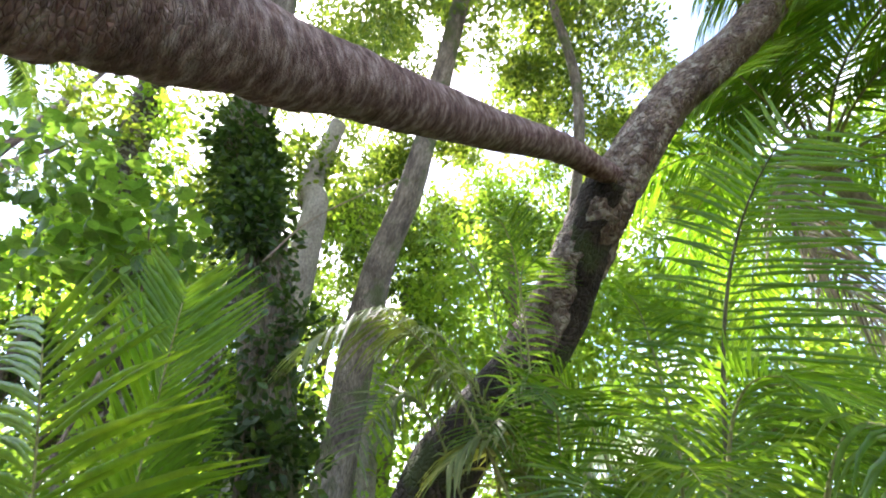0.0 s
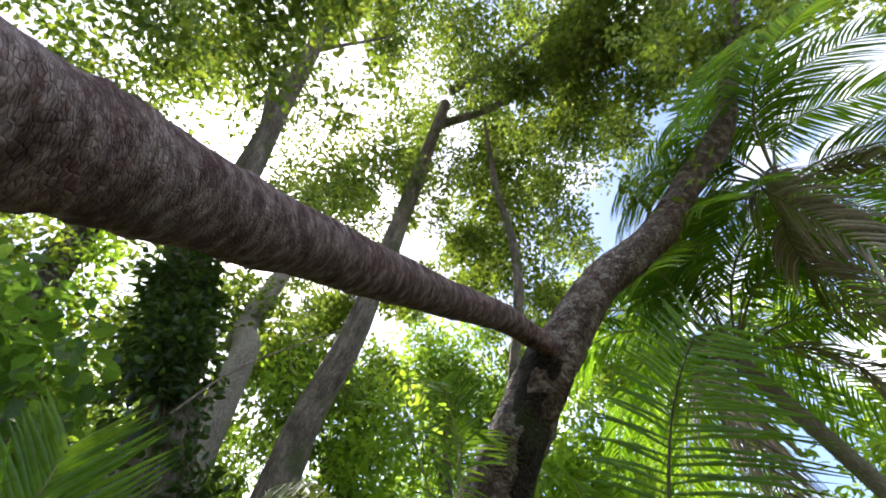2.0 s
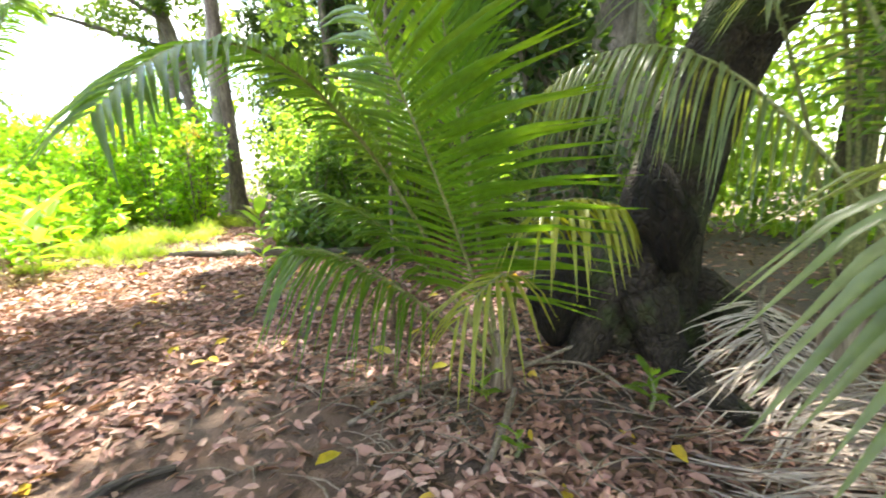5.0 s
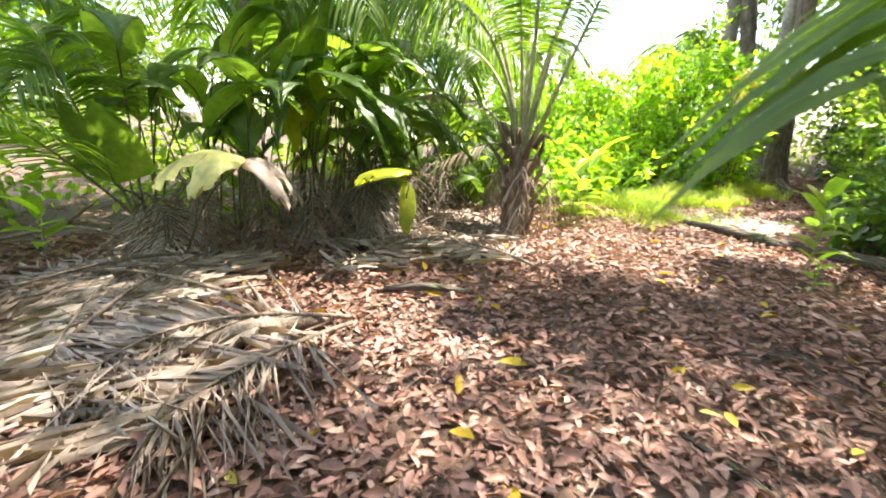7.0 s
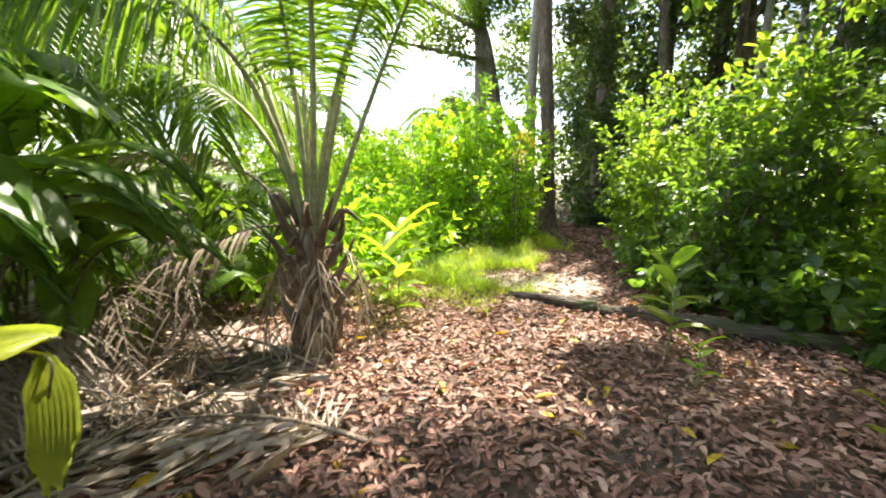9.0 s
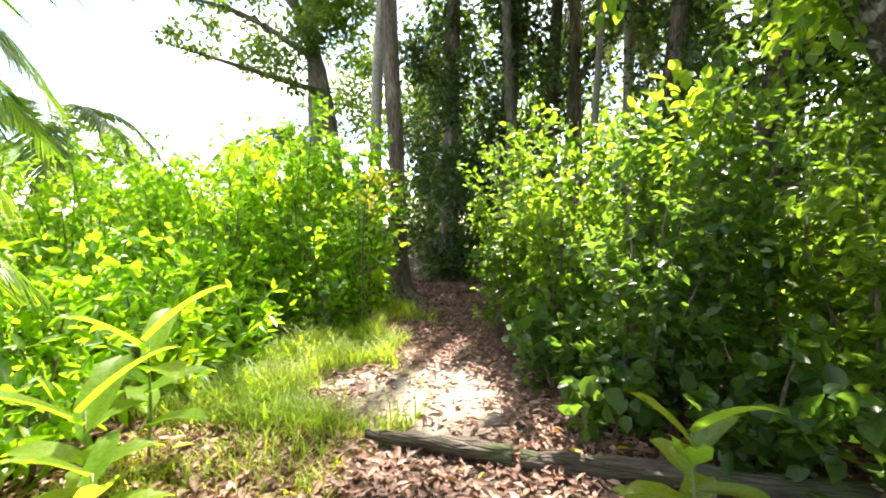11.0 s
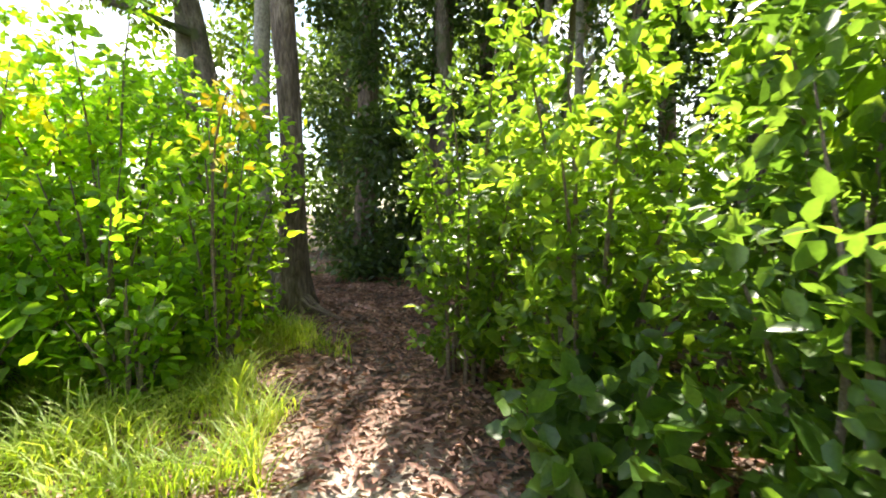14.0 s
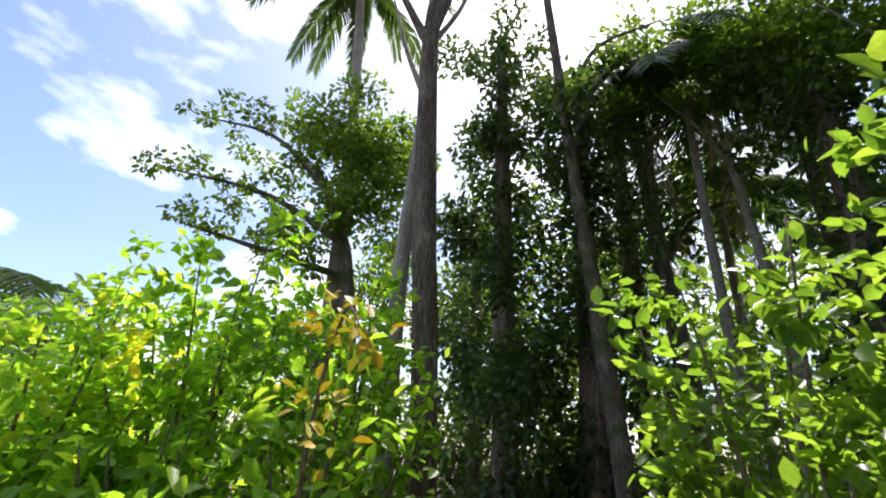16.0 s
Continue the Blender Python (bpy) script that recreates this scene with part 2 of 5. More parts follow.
M_LEAF_TREE = leaf_material("canopy_leaf", [(0.1, (0.035, 0.06, 0.014)), (0.45, (0.075, 0.12, 0.026)), (0.8, (0.145, 0.185, 0.045))], 0.5, lift=2.4)
# climbers and shade plants; on the far palms this dark tone imitates backlighting
M_LEAF_DARK = leaf_material("dark_climber_and_backlit_palm_leaf", [(0.1, (0.018, 0.04, 0.013)), (0.5, (0.042, 0.08, 0.024)), (0.85, (0.075, 0.12, 0.04))], 0.35, 0.35, lift=2.2)
M_LEAF_BRIGHT = leaf_material("bright_bush_leaf", [(0.1, (0.07, 0.145, 0.018)), (0.45, (0.125, 0.235, 0.025)), (0.75, (0.2, 0.31, 0.035)), (0.99, (0.36, 0.32, 0.04))], 0.62, 0.38, lift=3.3)
M_LEAF_BUSH = leaf_material("green_bush_leaf", [(0.1, (0.05, 0.1, 0.018)), (0.45, (0.1, 0.175, 0.03)), (0.85, (0.16, 0.23, 0.045))], 0.55, 0.38, lift=3.2)
# broad shrub leaf; also the shaded tone of the near right bushes
M_LEAF_DEEP_SHADED = leaf_material("deep_green_and_shaded_leaf", [(0.1, (0.028, 0.065, 0.016)), (0.45, (0.06, 0.12, 0.028)), (0.85, (0.1, 0.17, 0.045))], 0.5, 0.34, lift=3.0)
M_LEAF_FAR = leaf_material("distant_foliage", [(0.1, (0.035, 0.07, 0.014)), (0.5, (0.075, 0.13, 0.024)), (0.85, (0.12, 0.18, 0.034))], 0.5, 0.5, lift=2.6)
M_PALM = leaf_material("palm_leaflet", [(0.1, (0.035, 0.085, 0.01)), (0.5, (0.07, 0.14, 0.018)), (0.85, (0.12, 0.19, 0.028))], 0.5, 0.33, 25, lift=2.4)
# lighter copy of M_PALM: sunlight put into the leaflet colour
M_PALM_BRIGHT = leaf_material("palm_leaflet_sunlit_tone", [(0.1, (0.05, 0.12, 0.01)), (0.5, (0.09, 0.18, 0.016)), (0.85, (0.15, 0.23, 0.026))], 0.5, 0.33, 25, lift=2.4)
M_PALM_YELLOW = leaf_material("yellowing_palm_leaflet", [(0.1, (0.16, 0.18, 0.02)), (0.5, (0.25, 0.27, 0.035)), (0.85, (0.34, 0.32, 0.05))], 0.45, 0.4, 25, lift=1.7)
M_PALM_GREY = leaf_material("pale_palm_leaflet", [(0.1, (0.07, 0.11, 0.035)), (0.5, (0.13, 0.175, 0.065)), (0.85, (0.22, 0.25, 0.12))], 0.4, 0.35, 25, lift=1.6)
M_BROAD = leaf_material("broad_palm_blade", [(0.1, (0.055, 0.115, 0.022)), (0.5, (0.1, 0.18, 0.036)), (0.85, (0.15, 0.23, 0.055))], 0.45, 0.36, 18, lift=2.8)
M_BROAD_LIME = leaf_material("lime_palm_blade", [(0.1, (0.15, 0.22, 0.02)), (0.5, (0.26, 0.32, 0.03)), (0.85, (0.4, 0.42, 0.06))], 0.55, 0.4, 18, lift=2.0)
M_BROAD_CREAM = leaf_material("bleached_palm_blade", [(0.1, (0.42, 0.42, 0.12)), (0.5, (0.58, 0.57, 0.22)), (0.85, (0.7, 0.68, 0.38))], 0.35, 0.45, 18, lift=1.2)
M_DEAD = leaf_material("dead_leaf", [(0.05, (0.05, 0.025, 0.018)), (0.3, (0.17, 0.085, 0.06)), (0.6, (0.36, 0.19, 0.155)), (0.85, (0.54, 0.36, 0.3)), (0.98, (0.55, 0.36, 0.12))], 0.12, 0.6, 40, lift=1.0)
M_DEAD_FROND = leaf_material("dead_palm_leaflet", [(0.1, (0.13, 0.095, 0.08)), (0.5, (0.34, 0.265, 0.225)), (0.85, (0.56, 0.48, 0.43))], 0.12, 0.65, 30, lift=1.0)
# darker copy of M_DEAD_FROND, with the shade under the clump in its colour
M_DEAD_FROND_SHADED = leaf_material("shaded_dead_palm_leaflet", [(0.1, (0.05, 0.034, 0.026)), (0.5, (0.13, 0.092, 0.07)), (0.85, (0.24, 0.18, 0.14))], 0.12, 0.7, 30, lift=1.0)
M_YELLOW = leaf_material("fallen_yellow_leaf", [(0.1, (0.4, 0.24, 0.02)), (0.5, (0.55, 0.42, 0.04)), (0.85, (0.35, 0.42, 0.06))], 0.25, 0.5, 40, lift=1.1)
M_GRASS = leaf_material("grass_blade", [(0.1, (0.13, 0.22, 0.025)), (0.5, (0.24, 0.33, 0.05)), (0.75, (0.36, 0.4, 0.11)), (0.92, (0.52, 0.46, 0.24))], 0.5, 0.5, 40, lift=2.2)


# ---- building blocks ----
BASES = {}


def mesh_of(name, verts, faces, smooth=True):
    verts, faces = np.asarray(verts, np.float32), np.asarray(faces, np.int32)
    me = bpy.data.meshes.new(name)
    k = faces.shape[1]
    me.vertices.add(len(verts))
    me.vertices.foreach_set("co", verts.ravel())
    me.loops.add(faces.size)
    me.loops.foreach_set("vertex_index", faces.ravel())
    me.polygons.add(len(faces))
    me.polygons.foreach_set("loop_start", np.arange(0, faces.size, k, dtype=np.int32))
    me.polygons.foreach_set("use_smooth", np.full(len(faces), smooth))
    me.update(calc_edges=True)
    return me


def thing(name, base, label, category, group="", kind=""):
    ob = new(name)
    ob.location = base
    ob.empty_display_size = 0.2
    BASES[ob] = np.array(base, float)
    return tagged(ob, label, category, group, kind)


def part(name, geo, material, parent=None, label="", category="", group="", kind=""):
    """Links one mesh, given in world metres, under a thing or a part (or at top level)."""
    verts, faces = geo[0], geo[1]
    origin = BASES[parent] if parent else np.zeros(3)
    ob = new(name, mesh_of(name, np.asarray(verts) - origin, faces))
    ob.data.materials.append(material)
    if len(geo) > 2:
        ob.data.attributes.new("grain", "FLOAT_VECTOR", "POINT").data.foreach_set("vector", np.asarray(geo[2], np.float32).ravel())
    BASES[ob] = origin
    if parent:
        ob.parent = parent
    return tagged(ob, label, category, group, kind)


def joined(geos):
    vs, fs, gs, k = [], [], [], 0
    for v, f, g in geos:
        vs.append(v), fs.append(f + k), gs.append(g)
        k += len(v)
    return np.concatenate(vs), np.concatenate(fs), np.concatenate(gs)


def spline(points, n):
    """Points evenly along a smooth curve (Catmull-Rom) through the given ones."""
    p = np.asarray(points, float)
    if len(p) == 2:
        return p[0] + (p[1] - p[0]) * np.linspace(0, 1, n)[:, None]
    q = np.vstack([2 * p[0] - p[1], p, 2 * p[-1] - p[-2]])
    u = np.linspace(0, len(p) - 1 - 1e-9, n)
    i, t = u.astype(int), (u % 1)[:, None]
    a, b, c, d = q[i], q[i + 1], q[i + 2], q[i + 3]
    return 0.5 * (2 * b + (c - a) * t + (2 * a - 5 * b + 4 * c - d) * t**2 + (3 * b - a - 3 * c + d) * t**3)


def unit(v):
    v = np.asarray(v, float)
    return v / np.maximum(np.linalg.norm(v, axis=-1, keepdims=True), 1e-9)


def tube(points, radii, seg=14, rings=24, rough=0.0, flare=0.0, lumps=5.0, ring_depth=0.0):
    """A tapered, uneven limb through the points. flare widens its foot into root ribs."""
    c = spline(points, rings)
    r = np.interp(np.linspace(0, 1, rings), np.linspace(0, 1, len(radii)), radii)
    tan = unit(np.gradient(c, axis=0))
    side = unit(np.cross(tan, (0.31, 0.87, 0.21)))
    other = np.cross(tan, side)
    a = np.linspace(0, 2 * np.pi, seg, endpoint=False)
    v = np.empty((rings, seg, 3))
    for i in range(rings):
        k = i / (rings - 1)
        for j in range(seg):
            w = 1.0
            if rough:
                w += rough * noise.noise(Vector((math.cos(a[j]) * 1.3 + c[i][0] * 0.3, math.sin(a[j]) * 1.3, k * lumps + c[i][2] * 0.2)))
                w += 0.5 * rough * noise.noise(Vector((math.cos(a[j]) * 4, math.sin(a[j]) * 4, k * lumps * 4)))
            if flare:
                w += flare * math.exp(-k * 22) * (1 + 0.5 * math.sin(a[j] * 5 + 1))
            if ring_depth:
                w += ring_depth * math.sin(k * 190 + 1.5 * math.sin(a[j] * 2))
            v[i, j] = c[i] + r[i] * w * (math.cos(a[j]) * side[i] + math.sin(a[j]) * other[i])
    v = np.concatenate([(c[0] + (v[:1] - c[0]) * 0.03), v, (c[-1] + (v[-1:] - c[-1]) * 0.03)])
    run = np.concatenate([[0], np.cumsum(np.linalg.norm(np.diff(c, axis=0), axis=1))])
    run = np.concatenate([run[:1], run, run[-1:]])
    mean = float(np.mean(r))
    grain = np.stack([np.broadcast_to(np.cos(a) * mean, (rings + 2, seg)), np.broadcast_to(np.sin(a) * mean, (rings + 2, seg)), np.repeat(run[:, None], seg, 1) + c[0][2]], -1)
    f = [[i * seg + j, i * seg + (j + 1) % seg, (i + 1) * seg + (j + 1) % seg, (i + 1) * seg + j] for i in range(rings + 1) for j in range(seg)]
    return v.reshape(-1, 3), np.array(f), grain.reshape(-1, 3)


def leaves(p, way, up, length, wide=0.5, fold=0.12, droop=0.15):
    """Many small oval leaves: each folded on its midrib, six corners and two faces."""
    n = len(p)
    length = np.broadcast_to(np.asarray(length, float), (n,))[:, None]
    way = unit(way)
    side = unit(np.cross(way, up))
    nor = np.cross(side, way)
    w = length * wide * 0.5
    tip_drop = nor * length * droop
    v = np.empty((n, 6, 3))
    v[:, 0] = p
    v[:, 1] = p + way * length * 0.3 + side * w * 0.95 + nor * w * fold * 2
    v[:, 2] = p + way * length * 0.68 + side * w * 0.85 + nor * w * fold * 2 - tip_drop * 0.4
    v[:, 3] = p + way * length - tip_drop
    v[:, 4] = p + way * length * 0.68 - side * w * 0.85 + nor * w * fold * 2 - tip_drop * 0.4
    v[:, 5] = p + way * length * 0.3 - side * w * 0.95 + nor * w * fold * 2
    k = np.arange(n)[:, None] * 6
    f = np.stack([k + [0, 3, 2, 1], k + [0, 5, 4, 3]], 1).reshape(-1, 4)
    return v.reshape(-1, 3), f


def scatter_dirs(n, lift=0.2):
    d = rng.normal(size=(n, 3))
    d[:, 2] = d[:, 2] * 0.5 + lift
    return unit(d)


def foliage(clumps, n, size, spread=0.3, wide=0.55, flat=0.6):
    """Leaves round clump centres (rows of x, y, z, radius), denser at the rim, with gaps between the clumps."""
    clumps = np.asarray(clumps, float)
    share = clumps[:, 3] ** 2
    pick = rng.choice(len(clumps), n, p=share / share.sum())
    d = unit(rng.normal(size=(n, 3)))
    rad = clumps[pick, 3] * (rng.random(n) ** 0.45)
    p = clumps[pick, :3] + d * rad[:, None] * np.array([1, 1, flat])
    way = unit(d + rng.normal(size=(n, 3)) * 0.7 + (0, 0, -0.15))
    up = unit(rng.normal(size=(n, 3)) * 0.55 + (0, 0, 1))
    return leaves(p, way, up, size * rng.uniform(0.6, 1.25, n), wide)


def clumps_in(centre, radius, count, size):
    """Clump centres strewn through an uneven ellipsoid."""
    d = unit(rng.normal(size=(count, 3))) * (rng.random(count) ** 0.5)[:, None]
    c = np.asarray(centre) + d * np.asarray(radius)
    return np.column_stack([c, size * rng.uniform(0.5, 1.3, count)])


def frond(base, mid, tip, leaflet=0.5, pairs=45, droop=0.35, wide=0.035, start=0.2, lean=0.6, roll=0.0, thick=0.014, ragged=0.08, sides=(1, -1)):
    """A feather palm leaf through base, mid and tip: its midrib, and its leaflets as folded, drooping strips."""
    b, m, t = (np.asarray(k, float) for k in (base, mid, tip))
    ctrl = 2 * m - 0.5 * (b + t)
    u = np.linspace(0, 1, 26)[:, None]
    rib = (1 - u) ** 2 * b + 2 * u * (1 - u) * ctrl + u**2 * t
    ribs = tube(rib[::2], [thick, thick * 0.75, thick * 0.5, thick * 0.2], 6, 22)
    vs, fs, k = [], [], 0
    for i in range(pairs):
        s = start + (1 - start) * (i + 0.5) / pairs
        o = (1 - s) ** 2 * b + 2 * s * (1 - s) * ctrl + s * s * t
        tan = unit(2 * (1 - s) * (ctrl - b) + 2 * s * (t - ctrl))
        flat = np.cross(tan, (0, 0, 1.0))
        if np.linalg.norm(flat) < 0.25:
            flat = flat + np.cross(tan, (0.5, -0.8, 0))
        flat = unit(flat)
        nor = unit(np.cross(flat, tan))
        cr, sn = math.cos(roll), math.sin(roll)
        flat, nor = flat * cr + nor * sn, nor * cr - flat * sn
        q = (s - start) / (1 - start)
        size = leaflet * (0.55 + 0.9 * math.sin(math.pi * min(1, q * 0.8 + 0.16))) * 0.72
        for sd in sides:
            ln = size * (1 + rng.normal() * ragged)
            way = unit(tan * (lean + 0.35 * q) + flat * sd + nor * 0.15 + rng.normal(size=3) * ragged)
            st = np.array([0, 0.3, 0.65, 1.0])
            line = o + way * (st * ln)[:, None] + np.array([0, 0, -1.0]) * (droop * ln * st**2)[:, None]
            wv = unit(np.cross(way, nor)) * 0.5 * wide
            w = np.array([0.5, 1.0, 0.75, 0.06])[:, None]
            dip = nor * wide * 0.22 * w
            v = np.stack([line + wv * w + dip, line - dip * 0.4, line - wv * w + dip], 1).reshape(-1, 3)
            vs.append(v)
            for a in range(3):
                fs += [[k + a * 3, k + a * 3 + 1, k + a * 3 + 4, k + a * 3 + 3], [k + a * 3 + 1, k + a * 3 + 2, k + a * 3 + 5, k + a * 3 + 4]]
            k += 12
    return ribs, (np.concatenate(vs), np.array(fs))


def add_frond(parent, material, *args, rib=None, label="", split=False, **kw):
    """A frond under a palm; split: each leaflet is a mesh of its own."""
    ribs, strips = frond(*args, **kw)
    f = part("frond", ribs, rib or M_RACHIS, parent, label)
    if split:
        for i in range(len(strips[0]) // 12):
            part("leaflet", (strips[0][i * 12:i * 12 + 12], strips[1][:6]), material, f)
    else:
        part("leaf_blade", strips, material, f)
    return f


def blade(base, mid, tip, width, pleats=9, cleft=0.0, droop=0.0, depth=0.018, spread=0.75, roll=0.0, pointed=False):
    """An undivided, pleated palm leaf, notched at its tip, with jagged ends."""
    b, m, t = (np.asarray(k, float) for k in (base, mid, tip))
    ctrl = 2 * m - 0.5 * (b + t)
    rows, cols = 13, pleats * 2 + 1
    v = np.empty((rows, cols, 3))
    for i in range(rows):
        s = i / (rows - 1)
        for j in range(cols):
            x = 2 * j / (cols - 1) - 1
            s2 = min(1.0, s * (1 - cleft * (1 - abs(x)) ** 2) * (1 - 0.3 * abs(x) ** 3))
            o = (1 - s2) ** 2 * b + 2 * s2 * (1 - s2) * ctrl + s2 * s2 * t
            tan = unit(2 * (1 - s2) * (ctrl - b) + 2 * s2 * (t - ctrl))
            flat = unit(np.cross(tan, (0.05, 0.03, 1.0)))
            nor = unit(np.cross(flat, tan))
            flat, nor = flat * math.cos(roll) + nor * math.sin(roll), nor * math.cos(roll) - flat * math.sin(roll)
            w = width * 0.5 * min(1, 0.06 + 1.25 * math.sin(math.pi * min(0.985 if pointed else 0.94, s * (0.96 if pointed else spread) + 0.03)))
            jag = 0.0 if pointed else (0.035 * (j % 2) + 0.02 * math.sin(j * 7.3)) * s**4
            v[i, j] = o + flat * x * w + nor * (depth * (1 if j % 2 else -1) * s**0.3 + 0.16 * width * abs(x)) - tan * jag + np.array([0, 0, -droop * abs(x) ** 2 * w])
    f = [[i * cols + j, i * cols + j + 1, (i + 1) * cols + j + 1, (i + 1) * cols + j] for i in range(rows - 1) for j in range(cols - 1)]
    return v.reshape(-1, 3), np.array(f)


def add_blade(parent, material, root, base, mid, tip, width, label="", stalk=0.012, **kw):
    lo, hi = np.asarray(root, float), np.asarray(base, float)
    bow = (lo + hi) / 2 + np.array([0, 0, 0.12 * np.linalg.norm(hi - lo)])
    f = part("leaf_stalk", tube([lo, bow, hi, (2 * np.asarray(mid) + hi) / 3], [stalk, stalk * 0.8, stalk * 0.6, stalk * 0.4], 6, 14), M_STALK, parent)
    part("leaf_blade", blade(base, mid, tip, width, **kw), material, f, label)


def tree(name, label, points, radii, bark, limbs=(), crowns=(), leaf=None, n=0, size=0.1, seg=18, rings=40, rough=0.18, flare=0.5, spread=0.55, **kw):
    t = thing(name, points[0], label, "tree")
    part("trunk", tube(points, radii, seg, rings, rough, flare, **kw), bark, t)
    for pts, rad in limbs:
        part("limb", tube(pts, rad, 10, 20, 0.12), bark, t)
    if len(crowns):
        part("crown", foliage(crowns, n, size, spread), leaf, t)
    return t


# ---- ground ----
def ground_height(x, y):
    return 0.035 * noise.noise(Vector((x * 0.5, y * 0.5, 0))) + 0.02 * noise.noise(Vector((x * 1.7, y * 1.7, 3)))


def build_ground():
    xs = np.concatenate([[-400, -120, -50], np.linspace(-22, 20, 130), [50, 120, 400]])
    ys = np.concatenate([[-400, -120, -40], np.linspace(-10, 34, 136), [60, 140, 400]])
    v = np.array([[x, y, ground_height(x, y) - 0.01] for y in ys for x in xs])
    w = len(xs)
    f = np.array([[j * w + i, j * w + i + 1, (j + 1) * w + i + 1, (j + 1) * w + i] for j in range(len(ys) - 1) for i in range(w - 1)])
    part("ground", (v, f), M_GROUND, label="dark forest soil with a pale sandy patch on the path", category="ground", kind="structure")


build_ground()

# ---- the leaning tree over the path's start ----
def leaning_tree():
    t = thing("leaning_tree", (2.75, 4.1, 0), "leaning tree with scaly reddish bark, forked over the path", "tree")
    low = [(2.78, 4.15, -0.1), (2.85, 4.12, 0.7), (3.30, 4.03, 2.09), (3.67, 3.12, 3.13), (3.59, 2.65, 3.62), (3.42, 2.11, 4.01)]
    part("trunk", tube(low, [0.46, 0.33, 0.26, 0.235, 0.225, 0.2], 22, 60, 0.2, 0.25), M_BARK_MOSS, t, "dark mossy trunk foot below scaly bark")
    up = [(3.64, 3.35, 2.93), (3.61, 2.66, 3.63), (3.45, 2.10, 4.02), (3.56, 1.55, 4.58), (3.86, 0.90, 5.13), (4.02, 0.26, 5.80), (4.24, -0.54, 6.67), (4.26, -1.41, 8.04), (3.64, -2.86, 9.63)]
    part("limb", tube(up, [0.24, 0.23, 0.21, 0.17, 0.165, 0.155, 0.14, 0.11, 0.05], 18, 80, 0.22, lumps=14), M_BARK_SCALY, t, "rough dark limb rising away")
    arm = [(3.42, 2.04, 3.99), (3.09, 2.07, 3.91), (2.71, 2.09, 3.81), (1.98, 2.07, 3.33), (1.31, 1.95, 2.77), (0.94, 1.84, 2.41), (0.75, 1.76, 2.20), (0.64, 1.72, 2.08),
           (0.3, 1.58, 1.76), (-0.3, 1.32, 1.15), (-1.0, 1.0, 0.45), (-1.5, 0.8, -0.1)]
    part("branch", tube(arm, [0.075, 0.085, 0.1, 0.108, 0.112, 0.116, 0.12, 0.124, 0.13, 0.135, 0.15, 0.2], 26, 260, 0.08, lumps=26, ring_depth=0.012), M_BARK_RED, t, "long reddish branch ringed with fine scales")
    for a, b, c in (((2.6, 3.75, 0.45), (2.68, 3.52, 0.06), (2.60, 2.88, 0.09)), ((2.5, 4.0, 0.4), (2.25, 3.8, 0.12), (2.05, 3.65, -0.03)),
                    ((3.1, 4.0, 0.4), (3.5, 3.7, 0.15), (3.9, 3.5, -0.03)), ((2.9, 4.4, 0.5), (3.1, 4.9, 0.15), (3.2, 5.4, -0.03))):
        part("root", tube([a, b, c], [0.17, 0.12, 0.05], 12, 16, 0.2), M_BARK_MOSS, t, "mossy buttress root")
    # the hollows are solid lumps, their inner shade painted near black
    part("hollow", tube([(2.08, 3.92, 0.05), (2.14, 4.01, 0.37), (2.24, 4.12, 0.78)], [0.04, 0.2, 0.2, 0.03], 14, 14, 0.35), M_HOLLOW_SHADE, t, "solid near-black lump for the shade in a hollow at the trunk foot")
    part("hollow", tube([(2.77, 3.72, 0.58), (2.73, 3.82, 0.94), (2.68, 3.98, 1.38)], [0.04, 0.18, 0.16, 0.03], 14, 14, 0.35), M_HOLLOW_SHADE, t, "solid near-black lump for the shade in a hollow up the trunk")
    top = [clumps_in((4.3, -1.4, 8.6), (1.0, 1.0, 0.9), 10, 0.4), clumps_in((3.9, -2.6, 10.2), (1.8, 1.8, 1.4), 14, 0.5), clumps_in((3.8, 0.6, 5.7), (0.35, 0.5, 0.5), 5, 0.16)]
    part("crown", foliage(np.vstack(top), 3600, 0.12), M_LEAF_TREE, t)
    return t


leaning_tree()

# ---- trees behind it ----
tree("vine_tree", "tall tree wrapped in leafy climbing vines", [(3.1, 5.85, -0.1), (2.64, 5.83, 2.41), (1.70, 6.16, 5.71), (1.18, 6.05, 6.42), (0.59, 5.52, 9.86), (-0.45, 3.76, 14.10)],
     [0.34, 0.3, 0.28, 0.27, 0.24, 0.16], M_BARK_GREY,
     [([(0.59, 5.52, 9.86), (-0.36, 4.78, 12.80), (0.82, 2.85, 15.34)], [0.1, 0.07, 0.03])],
     np.vstack([clumps_in((-1.42, 5.71, 13.38), (3.1, 3.1, 2.5), 39, 0.88), clumps_in((-1.85, 6.76, 10.47), (2.6, 2.6, 2.2), 28, 0.75)]), M_LEAF_TREE, 10000, 0.13)
